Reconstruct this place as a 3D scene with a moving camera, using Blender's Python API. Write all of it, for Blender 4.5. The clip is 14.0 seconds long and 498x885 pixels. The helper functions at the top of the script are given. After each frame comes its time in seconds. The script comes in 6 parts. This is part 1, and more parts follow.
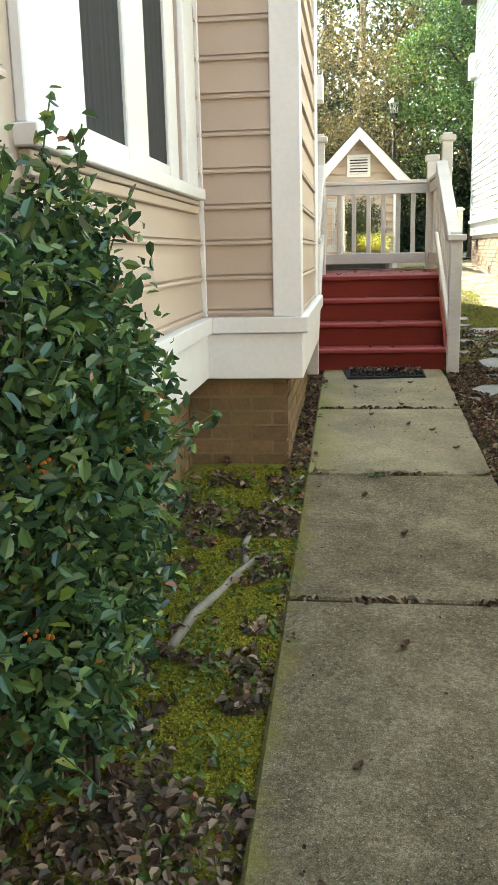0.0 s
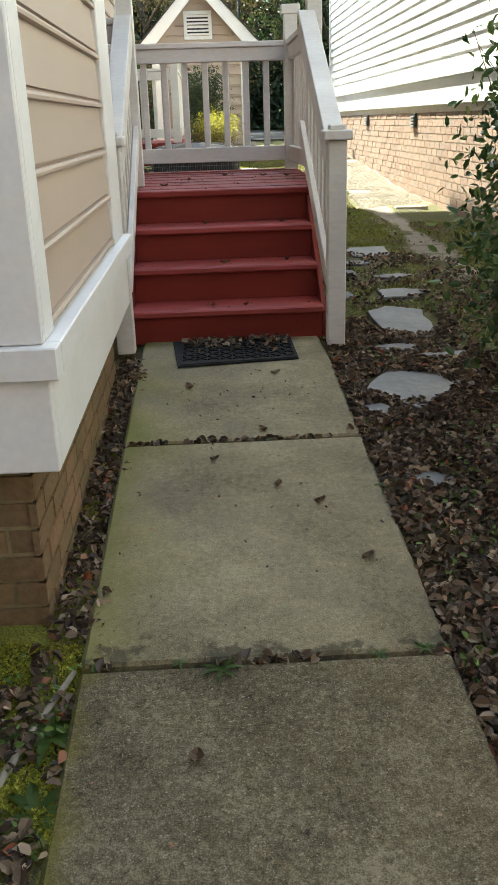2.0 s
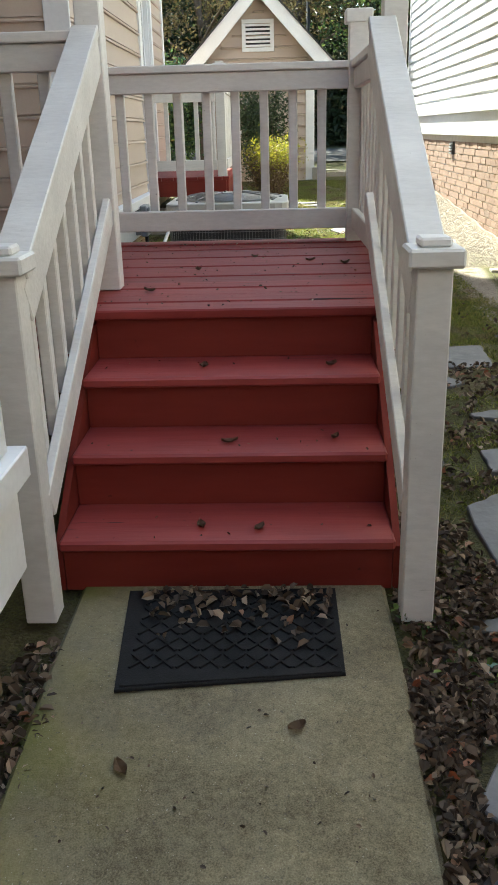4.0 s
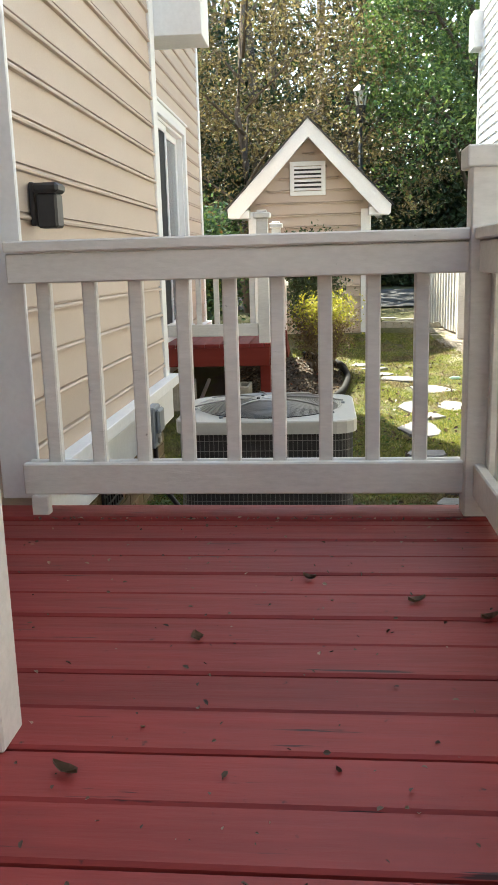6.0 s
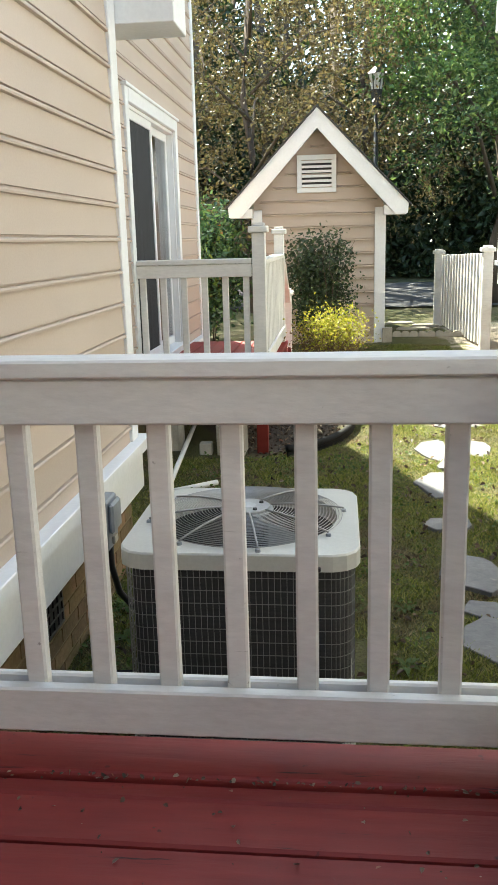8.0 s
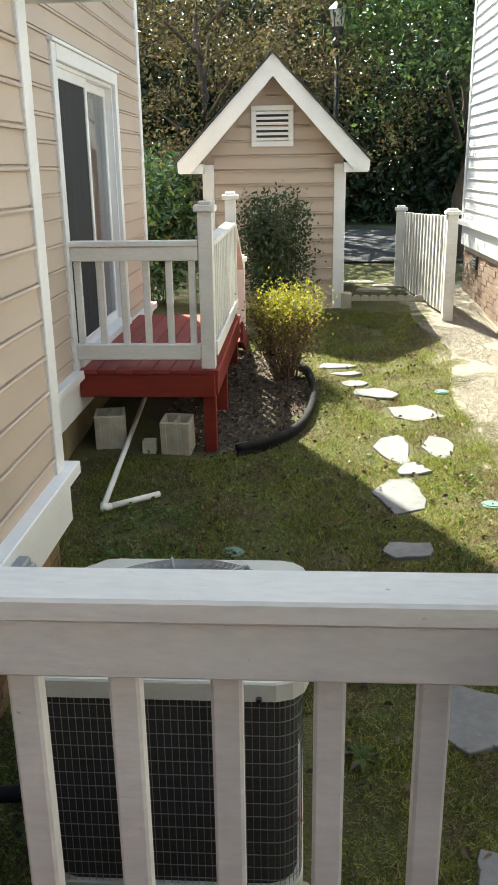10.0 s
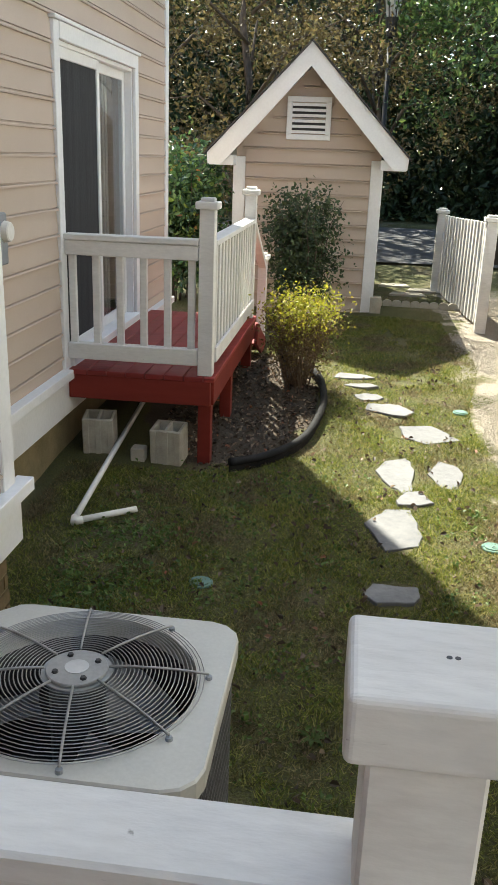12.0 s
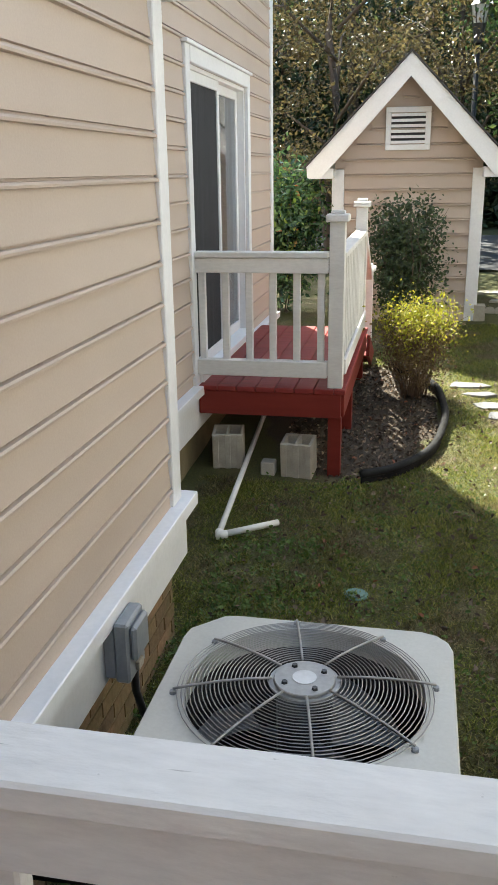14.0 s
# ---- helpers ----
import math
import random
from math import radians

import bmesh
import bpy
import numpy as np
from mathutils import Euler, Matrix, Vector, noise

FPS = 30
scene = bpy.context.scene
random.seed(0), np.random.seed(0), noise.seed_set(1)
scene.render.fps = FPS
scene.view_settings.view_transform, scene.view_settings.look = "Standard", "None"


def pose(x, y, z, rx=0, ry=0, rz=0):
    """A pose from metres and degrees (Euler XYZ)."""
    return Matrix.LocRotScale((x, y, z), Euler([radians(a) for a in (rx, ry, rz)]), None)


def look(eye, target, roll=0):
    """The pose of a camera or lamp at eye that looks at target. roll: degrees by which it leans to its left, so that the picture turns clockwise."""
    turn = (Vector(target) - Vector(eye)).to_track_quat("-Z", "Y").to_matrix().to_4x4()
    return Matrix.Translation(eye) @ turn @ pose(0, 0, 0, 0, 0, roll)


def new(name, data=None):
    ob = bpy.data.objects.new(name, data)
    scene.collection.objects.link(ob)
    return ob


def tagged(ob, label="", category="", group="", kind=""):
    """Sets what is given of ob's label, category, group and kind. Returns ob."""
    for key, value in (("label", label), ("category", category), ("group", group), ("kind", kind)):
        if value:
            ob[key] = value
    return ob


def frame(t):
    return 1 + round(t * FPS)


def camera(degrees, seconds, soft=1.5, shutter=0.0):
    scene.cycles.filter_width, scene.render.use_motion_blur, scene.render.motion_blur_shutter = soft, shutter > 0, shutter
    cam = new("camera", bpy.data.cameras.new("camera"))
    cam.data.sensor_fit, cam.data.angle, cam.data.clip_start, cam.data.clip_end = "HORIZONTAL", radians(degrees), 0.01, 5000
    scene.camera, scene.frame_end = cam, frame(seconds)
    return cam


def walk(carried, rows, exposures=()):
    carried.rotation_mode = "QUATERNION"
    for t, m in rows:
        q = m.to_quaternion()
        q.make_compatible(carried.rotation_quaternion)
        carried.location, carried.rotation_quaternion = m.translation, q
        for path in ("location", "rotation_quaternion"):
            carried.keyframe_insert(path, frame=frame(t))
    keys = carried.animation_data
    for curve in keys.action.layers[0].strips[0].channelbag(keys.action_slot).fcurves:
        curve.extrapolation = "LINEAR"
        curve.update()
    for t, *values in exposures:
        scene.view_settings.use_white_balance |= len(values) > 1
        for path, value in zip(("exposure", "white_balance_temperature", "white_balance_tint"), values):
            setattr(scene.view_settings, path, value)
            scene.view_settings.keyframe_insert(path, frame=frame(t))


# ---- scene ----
cam = camera(33.0, 14.0)
PATH = [
    (0, (0.285, -6.818, 0.981), (0.039, -4.883, 0.540), -1.4),
    (0.5, (0.325, -6.220, 1.005), (0.175, -4.276, 0.561), -2.3),
    (1, (0.344, -5.592, 1.042), (0.271, -3.676, 0.474), -2.0),
    (1.5, (0.349, -5.001, 1.109), (0.372, -3.128, 0.408), -1.7),
    (2, (0.419, -4.411, 1.132), (0.491, -2.544, 0.416), -1.8),
    (2.5, (0.493, -3.871, 1.187), (0.533, -2.007, 0.463), -1.7),
    (3, (0.553, -3.313, 1.228), (0.565, -1.455, 0.487), -1.2),
    (3.5, (0.644, -2.764, 1.281), (0.617, -0.909, 0.533), -0.9),
    (4, (0.671, -2.262, 1.359), (0.594, -0.389, 0.662), -1.5),
    (4.2, (0.685, -2.054, 1.390), (0.599, -0.135, 0.831), -1.8),
    (6.3, (0.590, 0.143, 1.608), (0.406, 2.089, 1.190), -1.5),
    (6.5, (0.610, 0.321, 1.603), (0.439, 2.268, 1.185), -1.7),
    (7, (0.673, 0.592, 1.698), (0.486, 2.530, 1.243), -2.0),
    (7.5, (0.681, 0.763, 1.778), (0.471, 2.696, 1.311), -1.3),
    (8, (0.669, 0.933, 1.918), (0.455, 2.866, 1.452), -1.5),
    (8.2, (0.673, 0.987, 1.946), (0.514, 2.924, 1.475), -1.4),
    (10.3, (0.722, 1.661, 2.276), (0.609, 3.556, 1.648), -0.9),
    (10.5, (0.783, 1.741, 2.256), (0.660, 3.637, 1.631), -1.5),
    (11, (0.970, 1.967, 2.308), (0.811, 3.879, 1.742), 0.8),
    (11.5, (1.056, 2.032, 2.308), (0.860, 3.929, 1.706), 1.6),
    (12, (1.009, 1.993, 2.321), (0.792, 3.873, 1.673), 2.1),
    (12.5, (0.856, 1.976, 2.327), (0.631, 3.843, 1.647), 1.5),
    (13, (0.662, 1.962, 2.306), (0.424, 3.852, 1.698), 0.1),
    (13.5, (0.566, 1.919, 2.302), (0.230, 3.798, 1.706), -0.1),
    (14, (0.584, 1.921, 2.299), (0.205, 3.786, 1.684), -0.8),
]
walk(cam, [(t, look(eye, target, roll)) for t, eye, target, roll in PATH], [(0, 3.0, 7300, -8), (0.5, 2.52, 7100, -7), (1, 2.18, 6950, -6), (1.5, 2.25, 6850, -5), (2, 2.45, 6750, -4), (3, 2.26, 6600, -3), (3.5, 2.14, 6550, -2), (4, 2.27, 6500, -2), (6.5, 2.4, 6850, 0), (8, 2.4, 6700, -2), (10.5, 1.8, 6700, -2), (11, 1.6, 6700, -2), (11.5, 1.7, 6700, 0), (12.5, 1.96, 6600, 2), (14, 2.1, 6550, 2)])

# ---- light ----
SUN_TO = Vector((-0.367, 0.68, 1.0)).normalized()
world = bpy.data.worlds.new("sky")
scene.world = world
world.use_nodes = True
wn = world.node_tree.nodes
sky = wn.new("ShaderNodeTexSky")
sky.sky_type, sky.sun_disc = "NISHITA", False
sky.sun_elevation = math.asin(SUN_TO.z)
sky.sun_rotation = math.atan2(SUN_TO.x, SUN_TO.y)
wn["Background"].inputs[1].default_value = 0.14
world.node_tree.links.new(sky.outputs[0], wn["Background"].inputs[0])
sun = new("sun", bpy.data.lights.new("sun", "SUN"))
sun.data.energy, sun.data.angle, sun.data.color = 5.0, radians(0.5), (1.0, 0.93, 0.82)
sun.matrix_world = look(SUN_TO * 40, (0, 0, 0))


# ---- materials ----
def material(name, build):
    m = bpy.data.materials.new(name)
    m.use_nodes = True
    nt = m.node_tree
    build(nt, nt.nodes["Principled BSDF"])
    return m


def node(nt, kind, **sets):
    n = nt.nodes.new(kind)
    for key, value in sets.items():
        if key in n.inputs:
            n.inputs[key].default_value = value
    return n


def noise_at(nt, scale, detail=4.0, stretch=(1, 1, 1), rough=0.55):
    pos = nt.nodes.new("ShaderNodeNewGeometry")
    mp = nt.nodes.new("ShaderNodeMapping")
    mp.inputs["Scale"].default_value = stretch
    tex = node(nt, "ShaderNodeTexNoise", Scale=scale, Detail=detail, Roughness=rough)
    nt.links.new(pos.outputs["Position"], mp.inputs["Vector"])
    nt.links.new(mp.outputs[0], tex.inputs["Vector"])
    return tex.outputs["Fac"]


def ramp(nt, fac, stops):
    r = nt.nodes.new("ShaderNodeValToRGB")
    el = r.color_ramp.elements
    while len(el) < len(stops):
        el.new(0.5)
    for e, (p, c) in zip(el, stops):
        e.position, e.color = p, (*c, 1)
    nt.links.new(fac, r.inputs[0])
    return r.outputs[0]


def mix(nt, fac, a, b, how="MIX"):
    m = nt.nodes.new("ShaderNodeMix")
    m.data_type, m.blend_type = "RGBA", how
    for sock, v in ((m.inputs[0], fac), (m.inputs[6], a), (m.inputs[7], b)):
        if hasattr(v, "links"):
            nt.links.new(v, sock)
        elif isinstance(v, (int, float)):
            sock.default_value = v
        else:
            sock.default_value = (*v, 1)
    return m.outputs[2]


def bump(nt, bsdf, height, strength, distance=0.01):
    b = node(nt, "ShaderNodeBump", Strength=strength, Distance=distance)
    nt.links.new(height, b.inputs["Height"])
    nt.links.new(b.outputs[0], bsdf.inputs["Normal"])


def maths(nt, op, a, b=0.0):
    m = nt.nodes.new("ShaderNodeMath")
    m.operation = op
    for sock, v in zip(m.inputs, (a, b)):
        if hasattr(v, "links"):
            nt.links.new(v, sock)
        else:
            sock.default_value = v
    return m.outputs[0]


def island(nt):
    return nt.nodes.new("ShaderNodeNewGeometry").outputs["Random Per Island"]


def object_random(nt):
    return nt.nodes.new("ShaderNodeObjectInfo").outputs["Random"]


def plain(name, dark, light, rough=0.6, fine=60, coarse=3, stretch=(1, 1, 1), bumps=0.15, metal=0.0, spots=None, vary=0.0, spec=0.5, cracks=None):
    def build(nt, p):
        a, b = noise_at(nt, coarse, 5, stretch), noise_at(nt, fine, 6, stretch)
        f = maths(nt, "ADD", maths(nt, "MULTIPLY", a, 0.6), maths(nt, "MULTIPLY", b, 0.4))
        col = ramp(nt, f, [(0.32, dark), (0.68, light)])
        if spots:
            where = ramp(nt, noise_at(nt, spots[1], 6), [(spots[2], (0, 0, 0)), (spots[2] + 0.08, (1, 1, 1))])
            col = mix(nt, where, col, spots[0])
        if cracks:
            where = ramp(nt, noise_at(nt, cracks[1], 5, (0.05, 1, 1), 0.6), [(cracks[2], (0, 0, 0)), (cracks[2] + 0.03, (1, 1, 1))])
            col = mix(nt, where, col, cracks[0])
        if vary:
            k = maths(nt, "ADD", maths(nt, "MULTIPLY", object_random(nt), 2 * vary), 1 - vary)
            c = nt.nodes.new("ShaderNodeCombineColor")
            for s in c.inputs:
                nt.links.new(k, s)
            col = mix(nt, 1.0, col, c.outputs[0], "MULTIPLY")
        nt.links.new(col, p.inputs["Base Color"])
        p.inputs["Roughness"].default_value, p.inputs["Metallic"].default_value = rough, metal
        p.inputs["Specular IOR Level"].default_value = spec
        if bumps:
            bump(nt, p, f, bumps)
    return material(name, build)


WHITE = plain("white_paint", (0.66, 0.66, 0.64), (0.8, 0.8, 0.79), 0.5, 90, 4, (1, 1, 0.35), 0.25, spots=((0.42, 0.41, 0.38), 26, 0.72))
RAIL = plain("weathered_white_wood", (0.57, 0.56, 0.54), (0.75, 0.74, 0.715), 0.6, 70, 5, (0.3, 1, 1), 0.35, cracks=((0.36, 0.35, 0.33), 60, 0.7), spots=((0.3, 0.29, 0.27), 45, 0.71), vary=0.05)
TRIM = plain("white_trim", (0.68, 0.69, 0.7), (0.8, 0.81, 0.82), 0.45, 40, 2, (1, 1, 1), 0.08)
TAN = plain("tan_siding", (0.44, 0.36, 0.295), (0.5, 0.415, 0.345), 0.55, 120, 1.2, (1, 1, 1), 0.1, spots=((0.36, 0.3, 0.25), 7, 0.74), vary=0.03)
PALE = plain("white_siding", (0.74, 0.745, 0.75), (0.82, 0.825, 0.83), 0.65, 60, 1.5, (1, 1, 1), 0.08)
RED = plain("red_deck_paint", (0.16, 0.016, 0.014), (0.265, 0.034, 0.03), 0.56, 34, 4, (0.12, 1, 1), 0.6, spots=((0.06, 0.014, 0.012), 36, 0.68), vary=0.1, spec=0.35, cracks=((0.035, 0.008, 0.007), 42, 0.655))
# Lighter copy of RED: sky sheen on the treads put into the colour.
TREAD = plain("worn_sky_sheen_red_paint", (0.22, 0.026, 0.024), (0.34, 0.055, 0.05), 0.5, 34, 4, (0.12, 1, 1), 0.5, spots=((0.07, 0.014, 0.012), 36, 0.7), vary=0.08, spec=0.5, cracks=((0.05, 0.01, 0.009), 42, 0.67))
# Darker copy of RED for risers, stringers, fascia, joists and legs.
RISER = plain("dark_red_paint", (0.135, 0.017, 0.012), (0.2, 0.03, 0.022), 0.6, spec=0.2, fine=20, coarse=3, stretch=(0.15, 1, 1), bumps=0.3, spots=((0.05, 0.008, 0.006), 20, 0.7))
BLACK = plain("black_metal", (0.012, 0.012, 0.014), (0.03, 0.03, 0.032), 0.4, 80, 6, (1, 1, 1), 0.1)
RUBBER = plain("black_rubber", (0.006, 0.006, 0.007), (0.022, 0.022, 0.023), 0.8, 200, 8, (1, 1, 1), 0.4, spec=0.2)
# Near black: the shade of the unlit rooms is put into the colour.
DARK = plain("unlit_room_black", (0.01, 0.01, 0.01), (0.02, 0.02, 0.02), 0.9)
SLATE = plain("grey_slate", (0.085, 0.088, 0.096), (0.16, 0.16, 0.165), 0.65, 24, 5, (1, 1, 1), 0.8, spots=((0.2, 0.19, 0.18), 14, 0.68), vary=0.12)
BARK = plain("brown_bark", (0.05, 0.038, 0.028), (0.13, 0.1, 0.075), 0.9, 40, 6, (1, 1, 0.3), 0.9)
ROOT = plain("pale_root_bark", (0.16, 0.14, 0.11), (0.3, 0.27, 0.22), 0.85, 60, 8, (1, 1, 1), 0.6)
TWIG = plain("thin_brown_twig", (0.09, 0.06, 0.035), (0.2, 0.13, 0.08), 0.8, 60, 8)
SHINGLE = plain("dark_shingle", (0.03, 0.03, 0.032), (0.08, 0.078, 0.075), 0.9, 90, 4, (1, 1, 1), 0.6)
PVC = plain("white_pvc", (0.62, 0.62, 0.58), (0.74, 0.73, 0.7), 0.4, 40, 5)
BLOCK = plain("grey_concrete_block", (0.3, 0.275, 0.225), (0.46, 0.43, 0.36), 0.9, 120, 10, (1, 1, 1), 0.7)
GREYBOX = plain("grey_painted_metal", (0.2, 0.22, 0.24), (0.27, 0.29, 0.31), 0.45, 60, 6)
ACTOP = plain("pale_enamel", (0.43, 0.43, 0.395), (0.53, 0.53, 0.49), 0.4, 90, 3, (1, 1, 1), 0.06, spots=((0.3, 0.29, 0.26), 17, 0.73))
ACWIRE = plain("grey_coated_wire", (0.25, 0.25, 0.245), (0.36, 0.36, 0.35), 0.45, 60, 5, metal=0.3)
# Blade grey is darkened to carry the shade under the grille.
BLADEMETAL = plain("shaded_blade_metal", (0.16, 0.17, 0.18), (0.24, 0.25, 0.27), 0.4, 60, 5, metal=0.2)
COIL = plain("dark_coil", (0.02, 0.02, 0.022), (0.045, 0.045, 0.047), 0.6, 200, 8, (1, 1, 12), 0.5)
TEAL = plain("green_plastic", (0.07, 0.15, 0.125), (0.13, 0.24, 0.2), 0.5, 60, 9)
PEBBLE = plain("pale_gravel", (0.2, 0.175, 0.14), (0.44, 0.4, 0.34), 0.85, 50, 20, vary=0.1)
BERRY = plain("orange_berry", (0.55, 0.13, 0.02), (0.75, 0.28, 0.03), 0.35, 30, 12)
LAMPGLASS = plain("milky_lamp_glass", (0.45, 0.46, 0.46), (0.6, 0.61, 0.62), 0.25, 40, 9)
CURTAIN = plain("grey_screen", (0.035, 0.037, 0.04), (0.065, 0.067, 0.07), 0.9, 160, 4, (9, 9, 0.15), 0.3, spec=0.1)


def build_concrete(nt, p):
    grain, mid, a = noise_at(nt, 260, 3), noise_at(nt, 55, 4), noise_at(nt, 1.9, 7, rough=0.65)
    f = maths(nt, "ADD", maths(nt, "ADD", maths(nt, "MULTIPLY", a, 0.45), maths(nt, "MULTIPLY", grain, 0.35)), maths(nt, "MULTIPLY", mid, 0.2))
    col = ramp(nt, f, [(0.38, (0.065, 0.052, 0.026)), (0.5, (0.18, 0.153, 0.09)), (0.61, (0.3, 0.262, 0.165))])
    sep = nt.nodes.new("ShaderNodeSeparateXYZ")
    nt.links.new(nt.nodes.new("ShaderNodeNewGeometry").outputs["Position"], sep.inputs[0])
    left = ramp(nt, maths(nt, "ADD", sep.outputs[0], maths(nt, "MULTIPLY", noise_at(nt, 2.4, 5), 0.9)), [(0.46, (1, 1, 1)), (0.8, (0, 0, 0))])
    col = mix(nt, maths(nt, "MULTIPLY", left, 0.6), col, (0.2, 0.17, 0.05))
    rim = ramp(nt, maths(nt, "ADD", sep.outputs[0], maths(nt, "MULTIPLY", noise_at(nt, 2.1, 4), 0.5)), [(0.26, (1, 1, 1)), (0.4, (0, 0, 0))])
    col = mix(nt, maths(nt, "MULTIPLY", rim, 0.75), col, (0.12, 0.13, 0.015))
    mould = ramp(nt, maths(nt, "SUBTRACT", maths(nt, "MULTIPLY", noise_at(nt, 5, 6, rough=0.7), 0.6), maths(nt, "ABSOLUTE", maths(nt, "ADD", sep.outputs[1], 2.6))), [(0.29, (0, 0, 0)), (0.33, (1, 1, 1))])
    col = mix(nt, maths(nt, "MULTIPLY", mould, 0.8), col, (0.035, 0.03, 0.014))
    right = ramp(nt, maths(nt, "ADD", maths(nt, "SUBTRACT", sep.outputs[0], maths(nt, "MULTIPLY", sep.outputs[1], 0.35)), maths(nt, "MULTIPLY", noise_at(nt, 3.2, 7, rough=0.7), 0.8)), [(1.65, (0, 0, 0)), (2.1, (1, 1, 1))])
    col = mix(nt, maths(nt, "MULTIPLY", right, 0.55), col, (0.1, 0.08, 0.055))
    dirt = ramp(nt, noise_at(nt, 1.1, 7, rough=0.72), [(0.5, (0, 0, 0)), (0.68, (1, 1, 1))])
    col = mix(nt, maths(nt, "MULTIPLY", dirt, 0.55), col, (0.13, 0.112, 0.085))
    pits = ramp(nt, noise_at(nt, 85, 2), [(0.66, (0, 0, 0)), (0.71, (1, 1, 1))])
    col = mix(nt, maths(nt, "MULTIPLY", pits, 0.55), col, (0.07, 0.062, 0.05))
    flecks = ramp(nt, noise_at(nt, 150, 2), [(0.7, (0, 0, 0)), (0.74, (1, 1, 1))])
    col = mix(nt, maths(nt, "MULTIPLY", flecks, 0.6), col, (0.5, 0.47, 0.4))
    nt.links.new(col, p.inputs["Base Color"])
    p.inputs["Roughness"].default_value = 0.85
    bump(nt, p, f, 0.7, 0.006)


def build_aggregate(nt, p):
    """Old slab whose skin has worn away to the sand and stones."""
    grain, mid, a = noise_at(nt, 240, 3, rough=0.7), noise_at(nt, 70, 5, rough=0.65), noise_at(nt, 2.6, 8, rough=0.72)
    f = maths(nt, "ADD", maths(nt, "ADD", maths(nt, "MULTIPLY", grain, 0.35), maths(nt, "MULTIPLY", mid, 0.3)), maths(nt, "MULTIPLY", a, 0.35))
    col = ramp(nt, f, [(0.4, (0.03, 0.024, 0.013)), (0.5, (0.11, 0.092, 0.056)), (0.6, (0.24, 0.205, 0.135))])
    stones = ramp(nt, noise_at(nt, 120, 2), [(0.64, (0, 0, 0)), (0.7, (1, 1, 1))])
    col = mix(nt, maths(nt, "MULTIPLY", stones, 0.55), col, (0.36, 0.32, 0.24))
    moss = ramp(nt, noise_at(nt, 1.7, 8, rough=0.75), [(0.52, (0, 0, 0)), (0.68, (1, 1, 1))])
    col = mix(nt, maths(nt, "MULTIPLY", moss, 0.6), col, (0.065, 0.052, 0.02))
    spots = ramp(nt, noise_at(nt, 9, 6, rough=0.7), [(0.68, (0, 0, 0)), (0.74, (1, 1, 1))])
    col = mix(nt, maths(nt, "MULTIPLY", spots, 0.7), col, (0.03, 0.026, 0.014))
    sep = nt.nodes.new("ShaderNodeSeparateXYZ")
    nt.links.new(nt.nodes.new("ShaderNodeNewGeometry").outputs["Position"], sep.inputs[0])
    rim = ramp(nt, maths(nt, "ADD", sep.outputs[0], maths(nt, "MULTIPLY", noise_at(nt, 6.0, 6, rough=0.65), 0.3)), [(0.19, (1, 1, 1)), (0.26, (0, 0, 0))])
    col = mix(nt, maths(nt, "MULTIPLY", rim, 0.7), col, (0.13, 0.12, 0.018))
    nt.links.new(col, p.inputs["Base Color"])
    p.inputs["Roughness"].default_value = 0.92
    p.inputs["Specular IOR Level"].default_value = 0.25
    bump(nt, p, f, 0.9, 0.008)


